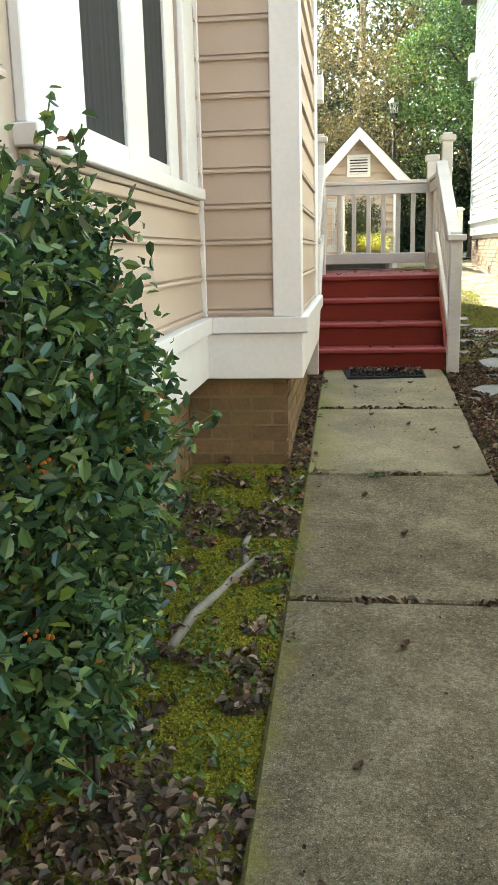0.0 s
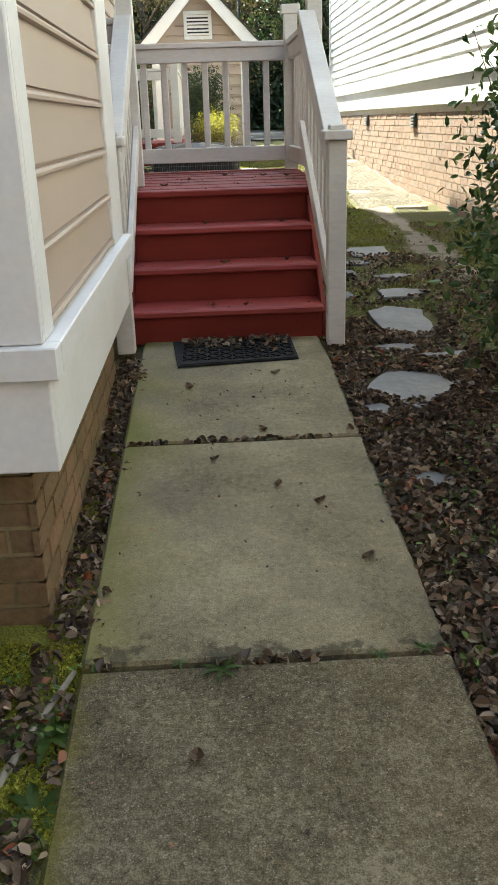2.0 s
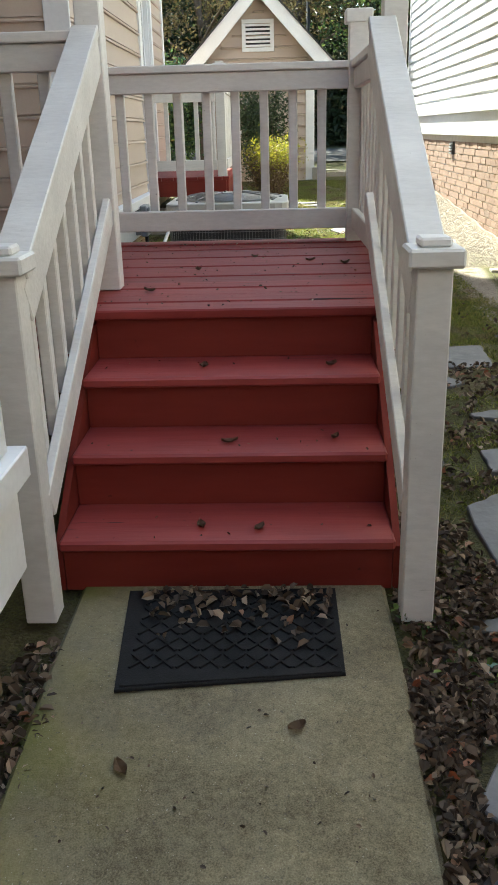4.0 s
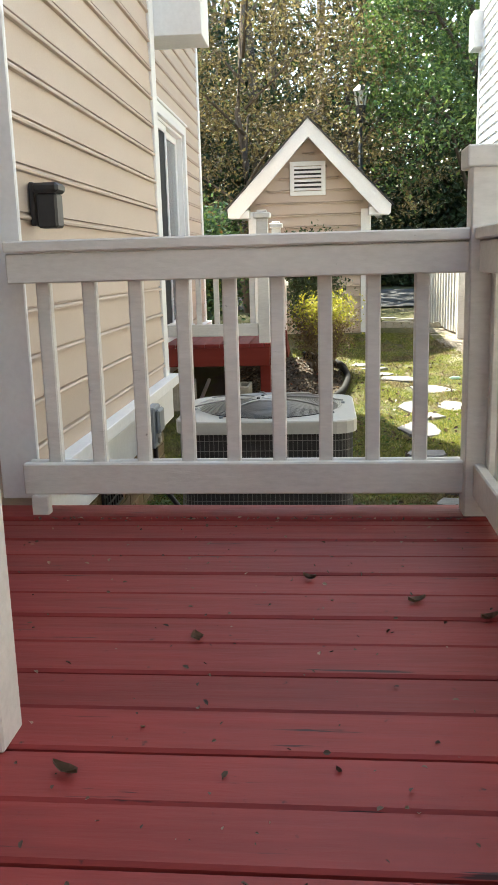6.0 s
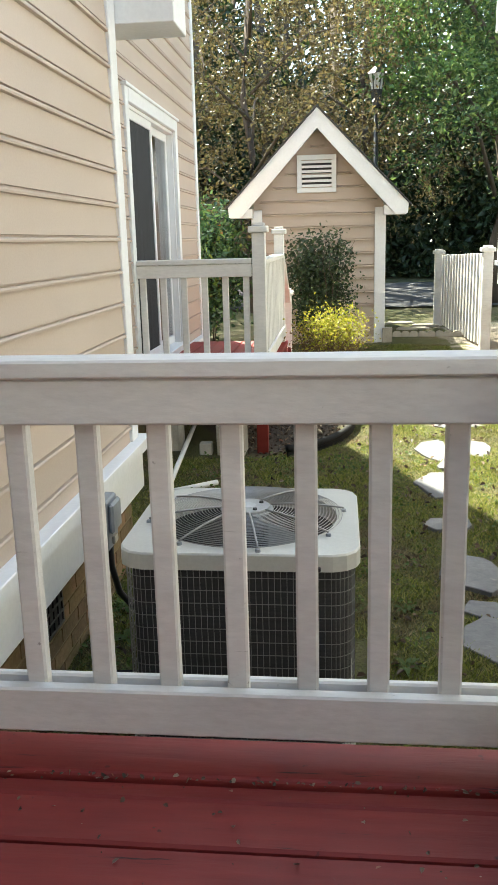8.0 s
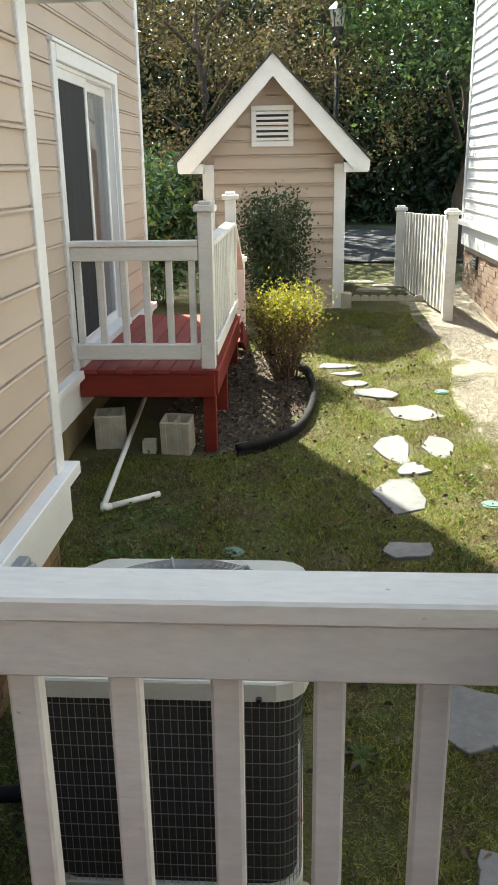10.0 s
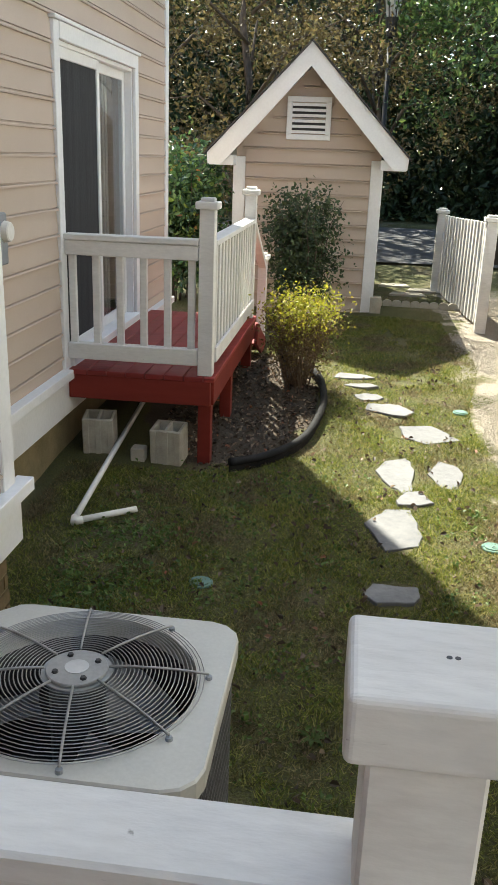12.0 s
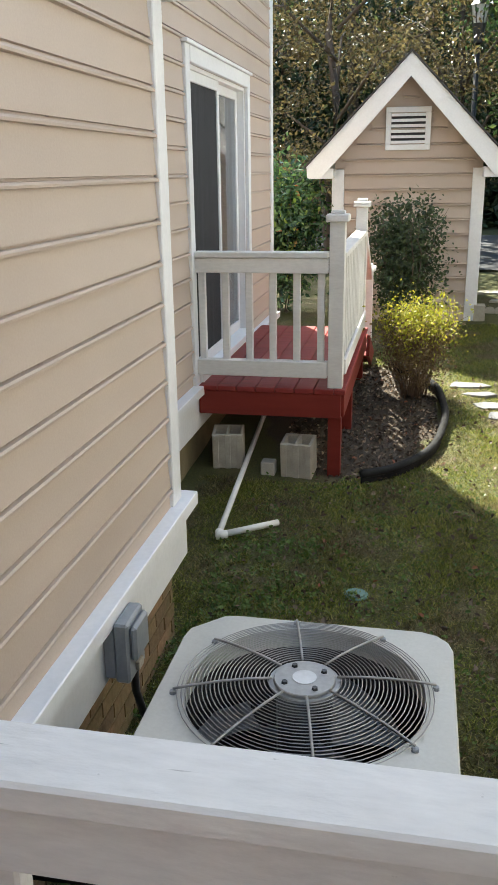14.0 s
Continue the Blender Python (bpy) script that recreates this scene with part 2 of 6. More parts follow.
def build_ground(nt, p):
    sep = nt.nodes.new("ShaderNodeSeparateXYZ")
    nt.links.new(nt.nodes.new("ShaderNodeNewGeometry").outputs["Position"], sep.inputs[0])
    wob = maths(nt, "MULTIPLY", maths(nt, "SUBTRACT", noise_at(nt, 3.0, 5), 0.5), 1.6)
    x, y = maths(nt, "ADD", sep.outputs[0], wob), maths(nt, "ADD", sep.outputs[1], wob)
    fine = noise_at(nt, 90, 4)
    soil = ramp(nt, fine, [(0.3, (0.03, 0.022, 0.015)), (0.7, (0.085, 0.062, 0.042))])
    moss = ramp(nt, noise_at(nt, 140, 3), [(0.3, (0.09, 0.1, 0.012)), (0.7, (0.24, 0.24, 0.028))])
    mossy = ramp(nt, noise_at(nt, 3.4, 5), [(0.46, (0, 0, 0)), (0.54, (1, 1, 1))])
    beside = ramp(nt, sep.outputs[0], [(0.5, (1, 1, 1)), (0.95, (0.25, 0.25, 0.25))])
    bed = mix(nt, maths(nt, "MULTIPLY", mossy, beside), soil, moss)
    grass = ramp(nt, fine, [(0.3, (0.035, 0.032, 0.012)), (0.7, (0.1, 0.105, 0.025))])
    straw = ramp(nt, noise_at(nt, 2.1, 5), [(0.5, (0, 0, 0)), (0.64, (1, 1, 1))])
    grass = mix(nt, maths(nt, "MULTIPLY", straw, 0.6), grass, (0.13, 0.1, 0.055))
    lawn = ramp(nt, maths(nt, "MULTIPLY", maths(nt, "ADD", y, 2.0), 0.1), [(0.06, (0, 0, 0)), (0.2, (1, 1, 1))])
    col = mix(nt, lawn, bed, grass)
    stony = ramp(nt, noise_at(nt, 130, 2), [(0.35, (0.12, 0.095, 0.07)), (0.65, (0.38, 0.34, 0.28))])
    strip = ramp(nt, maths(nt, "MULTIPLY", maths(nt, "ADD", x, 0.0), 0.2), [(0.425, (0, 0, 0)), (0.45, (1, 1, 1))])
    far = ramp(nt, maths(nt, "MULTIPLY", y, 0.05), [(0.0, (0, 0, 0)), (0.05, (1, 1, 1)), (0.68, (1, 1, 1)), (0.72, (0, 0, 0))])
    width = maths(nt, "ADD", maths(nt, "MULTIPLY", maths(nt, "SUBTRACT", sep.outputs[1], 4.5), 0.5), 2.4)
    inside = ramp(nt, maths(nt, "SUBTRACT", width, maths(nt, "ADD", sep.outputs[0], maths(nt, "MULTIPLY", wob, 0.1))), [(0.0, (0, 0, 0)), (0.08, (1, 1, 1))])
    narrow = ramp(nt, maths(nt, "SUBTRACT", maths(nt, "ADD", sep.outputs[0], maths(nt, "MULTIPLY", wob, 0.1)), 2.36), [(0.0, (1, 1, 1)), (0.06, (0, 0, 0))])
    open_end = ramp(nt, maths(nt, "MULTIPLY", y, 0.1), [(0.5, (0, 0, 0)), (0.62, (1, 1, 1))])
    inside = maths(nt, "MAXIMUM", maths(nt, "MULTIPLY", inside, open_end), maths(nt, "MAXIMUM", narrow, open_end))
    col = mix(nt, maths(nt, "MULTIPLY", maths(nt, "MULTIPLY", strip, inside), far), col, stony)
    bx, by = maths(nt, "SUBTRACT", maths(nt, "ADD", sep.outputs[0], maths(nt, "MULTIPLY", wob, 0.25)), 0.1), maths(nt, "SUBTRACT", sep.outputs[1], 8.8)
    far_bed = maths(nt, "ADD", maths(nt, "POWER", maths(nt, "ABSOLUTE", maths(nt, "MULTIPLY", bx, 1.4)), 2.0), maths(nt, "POWER", maths(nt, "ABSOLUTE", maths(nt, "MULTIPLY", by, 0.7)), 2.0))
    mulch = ramp(nt, far_bed, [(0.85, (1, 1, 1)), (1.0, (0, 0, 0))])
    col = mix(nt, mulch, col, soil)
    nt.links.new(col, p.inputs["Base Color"])
    p.inputs["Roughness"].default_value = 0.95
    bump(nt, p, fine, 0.8, 0.02)


def build_brick(nt, p):
    r = object_random(nt)
    col = ramp(nt, r, [(0.0, (0.2, 0.125, 0.095)), (0.35, (0.26, 0.18, 0.14)), (0.7, (0.33, 0.24, 0.19)), (1.0, (0.2, 0.17, 0.15))])
    isl = ramp(nt, island(nt), [(0.0, (0.75, 0.72, 0.7)), (1.0, (1.15, 1.12, 1.1))])
    col = mix(nt, 1.0, col, isl, "MULTIPLY")
    f = noise_at(nt, 60, 5)
    col = mix(nt, 0.5, col, ramp(nt, f, [(0.3, (0.12, 0.075, 0.055)), (0.7, (0.4, 0.29, 0.23))]))
    nt.links.new(col, p.inputs["Base Color"])
    p.inputs["Roughness"].default_value = 0.88
    bump(nt, p, f, 0.5, 0.006)


def build_mossbrick(nt, p):
    col = ramp(nt, object_random(nt), [(0.0, (0.1, 0.06, 0.032)), (0.4, (0.2, 0.125, 0.06)), (0.75, (0.27, 0.15, 0.085)), (1.0, (0.16, 0.115, 0.045))])
    f = noise_at(nt, 50, 5)
    col = mix(nt, 0.4, col, ramp(nt, f, [(0.3, (0.12, 0.08, 0.04)), (0.7, (0.3, 0.21, 0.12))]))
    wet = ramp(nt, noise_at(nt, 4.0, 5), [(0.45, (0, 0, 0)), (0.65, (1, 1, 1))])
    col = mix(nt, maths(nt, "MULTIPLY", wet, 0.5), col, (0.1, 0.09, 0.03))
    nt.links.new(col, p.inputs["Base Color"])
    p.inputs["Roughness"].default_value = 0.9
    bump(nt, p, f, 0.5, 0.006)


def leafy(name, stops, rough=0.4, through_light=0.25, patch=None):
    """Leaves that differ one by one; patch: other colours in patches of the given noise scale."""
    def build(nt, p):
        col = ramp(nt, island(nt), stops)
        if patch:
            where = ramp(nt, noise_at(nt, patch[0], 5, rough=0.65), [(patch[2], (0, 0, 0)), (patch[3], (1, 1, 1))])
            col = mix(nt, where, col, ramp(nt, island(nt), patch[1]))
        nt.links.new(col, p.inputs["Base Color"])
        p.inputs["Roughness"].default_value = rough
        tr = nt.nodes.new("ShaderNodeBsdfTranslucent")
        nt.links.new(col, tr.inputs["Color"])
        ms = nt.nodes.new("ShaderNodeMixShader")
        ms.inputs[0].default_value = through_light
        nt.links.new(p.outputs[0], ms.inputs[1])
        nt.links.new(tr.outputs[0], ms.inputs[2])
        nt.links.new(ms.outputs[0], nt.nodes["Material Output"].inputs[0])
    return material(name, build)


def build_glass(nt, p):
    p.inputs["Base Color"].default_value = (0.75, 0.8, 0.8, 1)
    p.inputs["Roughness"].default_value = 0.03
    p.inputs["Transmission Weight"].default_value = 1.0
    p.inputs["IOR"].default_value = 1.45


CONCRETE = material("worn_concrete", build_concrete)
AGGREGATE = material("exposed_aggregate", build_aggregate)
GROUND = material("ground_cover", build_ground)
BRICK = material("red_brick", build_brick)
MOSSBRICK = material("mossy_brick", build_mossbrick)
MORTAR = plain("pale_mortar", (0.46, 0.42, 0.37), (0.62, 0.58, 0.52), 0.95, 90, 6, (1, 1, 1), 0.5)
DARKMORTAR = plain("dirty_mortar", (0.16, 0.13, 0.065), (0.27, 0.22, 0.125), 0.95, 90, 6, (1, 1, 1), 0.5)
ROAD = plain("dark_asphalt", (0.035, 0.036, 0.042), (0.065, 0.066, 0.072), 0.9, 160, 2, (1, 1, 1), 0.4)
GLASS = material("window_glass", build_glass)
HOLLY = leafy("glossy_green_leaf", [(0, (0.03, 0.065, 0.035)), (0.55, (0.07, 0.135, 0.055)), (0.88, (0.12, 0.2, 0.065)), (0.985, (0.2, 0.29, 0.06)), (1, (0.3, 0.1, 0.04))], 0.2, 0.25)
SHRUB = leafy("dull_green_leaf", [(0, (0.025, 0.045, 0.02)), (0.7, (0.055, 0.09, 0.035)), (1, (0.09, 0.12, 0.04))], 0.45)
LIME = leafy("yellow_green_leaf", [(0, (0.2, 0.21, 0.02)), (0.6, (0.32, 0.33, 0.03)), (1, (0.42, 0.36, 0.05))], 0.5, 0.4)
BROWNLEAF = leafy("brown_shrub_leaf", [(0, (0.08, 0.05, 0.025)), (0.6, (0.14, 0.09, 0.04)), (1, (0.2, 0.15, 0.05))], 0.6)
GOLD = leafy("golden_brown_leaf", [(0, (0.06, 0.045, 0.022)), (0.5, (0.13, 0.1, 0.04)), (0.85, (0.24, 0.19, 0.08)), (1, (0.12, 0.15, 0.05))], 0.28, 0.3)
CANOPY = leafy("fresh_green_leaf", [(0, (0.03, 0.065, 0.022)), (0.6, (0.075, 0.14, 0.038)), (1, (0.2, 0.26, 0.075))], 0.3, 0.35)
WOODS = leafy("dark_wood_leaf", [(0, (0.015, 0.03, 0.012)), (0.7, (0.035, 0.06, 0.02)), (1, (0.07, 0.07, 0.02))], 0.5, 0.2)
LITTER = leafy("dry_fallen_leaf", [(0, (0.028, 0.018, 0.011)), (0.5, (0.085, 0.055, 0.033)), (0.8, (0.17, 0.12, 0.078)), (0.95, (0.34, 0.26, 0.18)), (1, (0.26, 0.07, 0.025))], 0.6, 0.1)
BLADE = leafy("grass_blade", [(0, (0.055, 0.075, 0.013)), (0.5, (0.16, 0.2, 0.03)), (0.8, (0.28, 0.29, 0.055)), (1, (0.4, 0.34, 0.14))], 0.6, 0.45, (2.6, [(0, (0.055, 0.042, 0.02)), (0.5, (0.15, 0.115, 0.055)), (1, (0.33, 0.26, 0.15))], 0.47, 0.62))
DRYLEAF = leafy("curled_dry_leaf", [(0, (0.1, 0.06, 0.035)), (0.6, (0.22, 0.15, 0.09)), (1, (0.34, 0.17, 0.08))], 0.6, 0.15)
WEED = leafy("small_weed_leaf", [(0, (0.045, 0.095, 0.015)), (1, (0.13, 0.2, 0.035))], 0.5, 0.3)
MOSS = leafy("moss_tuft", [(0, (0.1, 0.12, 0.012)), (0.6, (0.28, 0.29, 0.025)), (1, (0.43, 0.4, 0.06))], 0.85, 0.2)


# ---- building helpers ----
def origin_of(ob):
    at = Vector((0, 0, 0))
    while ob:
        at, ob = at + ob.location, ob.parent
    return at


def part(name, bm, mat, parent=None, label=""):
    me = bpy.data.meshes.new(name)
    bm.to_mesh(me)
    bm.free()
    me.materials.append(mat)
    ob = new(name, me)
    if parent:
        ob.parent = parent
        ob.location = -origin_of(parent)
    return tagged(ob, label)


def thing(name, at, label, category, group="", kind=""):
    ob = new(name)
    ob.location = at
    ob.empty_display_size = 0.05
    return tagged(ob, label, category, group, kind)


def box(x0, x1, y0, y1, z0, z1, bevel=0.004, bm=None):
    bm = bm or bmesh.new()
    made = bmesh.ops.create_cube(bm, size=1, matrix=Matrix.Translation(((x0 + x1) / 2, (y0 + y1) / 2, (z0 + z1) / 2)) @ Matrix.Diagonal((x1 - x0, y1 - y0, z1 - z0, 1)))
    if bevel:
        edges = {e for v in made["verts"] for e in v.link_edges}
        bmesh.ops.bevel(bm, geom=list(edges), offset=bevel, segments=1, affect="EDGES")
    return bm


def beam(a, b, w, h, bevel=0.004, bm=None):
    """A square bar from a to b, w wide and h high across its run."""
    bm = bm or bmesh.new()
    a, b = Vector(a), Vector(b)
    d = b - a
    m = Matrix.Translation((a + b) / 2) @ d.to_track_quat("Y", "Z").to_matrix().to_4x4()
    made = bmesh.ops.create_cube(bm, size=1, matrix=m @ Matrix.Diagonal((w, d.length, h, 1)))
    if bevel:
        edges = {e for v in made["verts"] for e in v.link_edges}
        bmesh.ops.bevel(bm, geom=list(edges), offset=bevel, segments=1, affect="EDGES")
    return bm


def tube(path, radius, sides=8, bm=None, taper=1.0):
    bm = bm or bmesh.new()
    pts = [Vector(p) for p in path]
    rings = []
    for i, p in enumerate(pts):
        d = (pts[min(i + 1, len(pts) - 1)] - pts[max(i - 1, 0)]).normalized()
        q = d.to_track_quat("Z", "Y")
        r = radius * (1 + (taper - 1) * i / max(1, len(pts) - 1))
        rings.append([bm.verts.new(p + q @ Vector((r * math.cos(k * math.tau / sides), r * math.sin(k * math.tau / sides), 0))) for k in range(sides)])
    for r0, r1 in zip(rings, rings[1:]):
        for k in range(sides):
            bm.faces.new((r0[k], r0[(k + 1) % sides], r1[(k + 1) % sides], r1[k]))
    bm.faces.new(rings[0][::-1])
    bm.faces.new(rings[-1])
    for f in bm.faces:
        f.smooth = True
    return bm


def cylinder(at, r0, r1, h, sides=20, bm=None, bevel=0.0):
    bm = bm or bmesh.new()
    made = bmesh.ops.create_cone(bm, cap_ends=True, segments=sides, radius1=r0, radius2=r1, depth=h, matrix=Matrix.Translation((at[0], at[1], at[2] + h / 2)))
    if bevel:
        bmesh.ops.bevel(bm, geom=list({e for v in made["verts"] for e in v.link_edges}), offset=bevel, segments=1, affect="EDGES")
    return bm


def prism(outline, y0, y1):
    """A solid of the outline (x, z) from y0 to y1."""
    bm = bmesh.new()
    a = [bm.verts.new((x, y0, z)) for x, z in outline]
    b = [bm.verts.new((x, y1, z)) for x, z in outline]
    bm.faces.new(a)
    bm.faces.new(b[::-1])
    for i in range(len(a)):
        j = (i + 1) % len(a)
        bm.faces.new((a[j], a[i], b[i], b[j]))
    bmesh.ops.recalc_face_normals(bm, faces=bm.faces[:])
    return bm


def slab(outline, z0, z1, bevel=0.006):
    """A flat solid of the outline (x, y)."""
    bm = bmesh.new()
    a = [bm.verts.new((x, y, z0)) for x, y in outline]
    b = [bm.verts.new((x, y, z1)) for x, y in outline]
    bm.faces.new(a[::-1])
    bm.faces.new(b)
    for i in range(len(a)):
        j = (i + 1) % len(a)
        bm.faces.new((a[i], a[j], b[j], b[i]))
    bmesh.ops.recalc_face_normals(bm, faces=bm.faces[:])
    if bevel:
        top = [e for e in bm.edges if all(v.co.z > (z0 + z1) / 2 for v in e.verts)]
        bmesh.ops.bevel(bm, geom=top, offset=bevel, segments=1, affect="EDGES")
    return bm


def cloud(name, verts, faces, mat, parent=None, label="", category="", kind="stuff"):
    me = bpy.data.meshes.new(name)
    me.from_pydata(verts, [], faces)
    me.materials.append(mat)
    ob = new(name, me)
    if parent:
        ob.parent = parent
        ob.location = -origin_of(parent)
    return tagged(ob, label, category, kind=kind)


def leaves(rng, centres, length, width, normal_up=0.0, fold=0.25, full=False, sizes=(0.65, 1.25)):
    """Small pointed leaves with a fold at the centres; full: oval ones with six corners."""
    n = len(centres)
    d = rng.normal(size=(n, 3))
    d[:, 2] *= 1 - 0.6 * normal_up
    d /= np.linalg.norm(d, axis=1)[:, None]
    u = rng.normal(size=(n, 3))
    u[:, 2] += 3 * normal_up
    s = np.cross(d, u)
    s /= np.linalg.norm(s, axis=1)[:, None] + 1e-9
    up = np.cross(s, d)
    size = rng.uniform(*sizes, size=(n, 1))
    L, W = length * size, width * size
    if full:
        tilt = rng.normal(size=(n, 1)) * 0.25
        rib = [centres + d * L * k + up * L * (0.12 - 0.5 * k * k) * tilt * 4 for k in (-0.5, 0.5)]
        edge = [centres + d * L * k + side * s * W * 0.5 * wide + up * W * fold for side in (1, -1) for k, wide in ((-0.22, 0.95), (0.2, 0.85))]
        verts = np.stack([rib[0], edge[0], edge[1], rib[1], edge[3], edge[2]], 1).reshape(-1, 3)
        i = np.arange(n) * 6
        return verts.tolist(), np.concatenate([np.stack([i, i + 1, i + 2, i + 3], 1), np.stack([i, i + 3, i + 4, i + 5], 1)]).tolist()
    a = centres - d * L * 0.5
    b = centres + s * W * 0.5 + up * W * fold
    c = centres + d * L * 0.5
    e = centres - s * W * 0.5 + up * W * fold
    verts = np.stack([a, b, c, e], 1).reshape(-1, 3)
    i = np.arange(n) * 4
    faces = np.concatenate([np.stack([i, i + 1, i + 2], 1), np.stack([i, i + 2, i + 3], 1)])
    return verts.tolist(), faces.tolist()


GX = [-9, -2.6, -0.45, 0, 6.3, 7.5, 12.6, 30]
GZ = [-0.62, -0.135, 0.03, 0.03, 0.255, 0.29, 0.62, 0.95]


def rise(y):
    return np.interp(y, GX, GZ)


def ground_z(x, y):
    """The height of the ground at (x, y)."""
    return rise(y) - 0.035 + 0.012 * np.sin(3.1 * x + 1.3 * y) + 0.008 * np.sin(7.3 * y - 4.1 * x)


SIDING = [(0, 1.0), (0.003, 1.0), (0.013, 0.17), (0.0005, 0.158), (0.0005, 0.118), (0.017, 0.104), (0.021, 0.06), (0.02, 0.012), (0.006, 0.0), (0, 0.0)]


def siding_mesh(length, lap, mat):
    """One board along x, facing -y."""
    bm = bmesh.new()
    rows = [[bm.verts.new((x, -d, z * lap)) for d, z in SIDING] for x in (0, length)]
    k = len(SIDING)
    for i in range(k):
        j = (i + 1) % k
        bm.faces.new((rows[0][i], rows[0][j], rows[1][j], rows[1][i]))
    bm.faces.new(rows[0][::-1])
    bm.faces.new(rows[1])
    bmesh.ops.recalc_face_normals(bm, faces=bm.faces[:])
    me = bpy.data.meshes.new("siding_board")
    bm.to_mesh(me)
    bm.free()
    me.materials.append(mat)
    return me


def siding(wall, at, turn, runs, lap, mat):
    """Boards on a wall: runs of (start, length, lowest z, count); at and turn (degrees) set the line along which they run."""
    for start, length, z, count in runs:
        me = siding_mesh(length, lap, mat)
        for k in range(count):
            ob = new("siding_board", me)
            ob.parent = wall
            ob.matrix_basis = pose(*at, 0, 0, turn) @ Matrix.Translation((start, 0, z + k * lap))


def structure(name, bm, mat, label, category):
    return tagged(part(name, bm, mat), label, category, kind="structure")


# ---- ground, walk, road ----
def ground_sheet():
    xs = np.unique(np.concatenate([np.linspace(-400, -12, 8), np.linspace(-12, -2, 12), np.linspace(-2, 4, 61), np.linspace(4, 14, 14), np.linspace(14, 400, 8)]))
    ys = np.unique(np.concatenate([np.linspace(-400, -12, 8), np.linspace(-12, -8, 9), np.linspace(-8, 16, 241), np.linspace(16, 34, 20), np.linspace(34, 800, 12)]))
    X, Y = np.meshgrid(xs, ys)
    Z = ground_z(X, Y)
    verts = np.stack([X, Y, Z], -1).reshape(-1, 3).tolist()
    w = len(xs)
    faces = [(j * w + i, j * w + i + 1, (j + 1) * w + i + 1, (j + 1) * w + i) for j in range(len(ys) - 1) for i in range(w - 1)]
    ob = cloud("ground", verts, faces, GROUND, label="mossy soil, lawn and gravel ground sloping gently uphill", category="ground", kind="structure")
    for f in ob.data.polygons:
        f.use_smooth = True


ground_sheet()
pavement = structure("pavement", box(0.08, 0.95, -8.2, -8.15, -0.62, -0.57), CONCRETE, "narrow walk of worn grey concrete slabs", "pavement")
JOINTS = [0.06, -1.33, -2.63, -3.99, -5.36, -6.72, -8.1]
for y1, y0 in zip(JOINTS, JOINTS[1:]):
    bm = bmesh.new()
    x0, x1, g, n = 0.045, 0.985, 0.011, 8
    cols = []
    for i in range(n + 1):
        y = y0 + g + (y1 - y0 - 2 * g) * i / n
        z = float(rise(y))
        cols.append([bm.verts.new(c) for c in ((x0, y, z - 0.12), (x0, y, z - 0.012), (x0 + 0.012, y, z), (x1 - 0.012, y, z), (x1, y, z - 0.012), (x1, y, z - 0.12))])
    for a, b in zip(cols, cols[1:]):
        for k in range(6):
            bm.faces.new((a[k], b[k], b[(k + 1) % 6], a[(k + 1) % 6]))
    bm.faces.new(cols[0])
    bm.faces.new(cols[-1][::-1])
    bmesh.ops.recalc_face_normals(bm, faces=bm.faces[:])
    ends = [e for e in bm.edges if all(v in cols[0] for v in e.verts) or all(v in cols[-1] for v in e.verts)]
    bmesh.ops.bevel(bm, geom=ends, offset=0.008, segments=1, affect="EDGES")
    part("concrete_slab", bm, CONCRETE if y1 > -2 else AGGREGATE, pavement)
bm = bmesh.new()
vs = [bm.verts.new((x, y, float(rise(y)) + 0.01)) for x, y in ((-40, 16.4), (60, 16.4), (60, 22.5), (-40, 22.5))]
bm.faces.new(vs)
structure("road", bm, ROAD, "dark asphalt lane in deep shade", "road")


# ---- house ----
def wall_along_y(name, x, thick, y0, y1, z0, z1, label, hole=None, mat=TAN):
    """A wall whose face is the plane x, with an opening (y0, y1, z0, z1) if given."""
    a, b = sorted((x, x + thick))
    bm = bmesh.new()
    if hole:
        h0, h1, g0, g1 = hole
        for c in ((y0, h0, z0, z1), (h1, y1, z0, z1), (h0, h1, z0, g0), (h0, h1, g1, z1)):
            box(a, b, c[0], c[1], c[2], c[3], 0, bm)
    else:
        box(a, b, y0, y1, z0, z1, 0, bm)
    return structure(name, bm, mat, label, "wall")


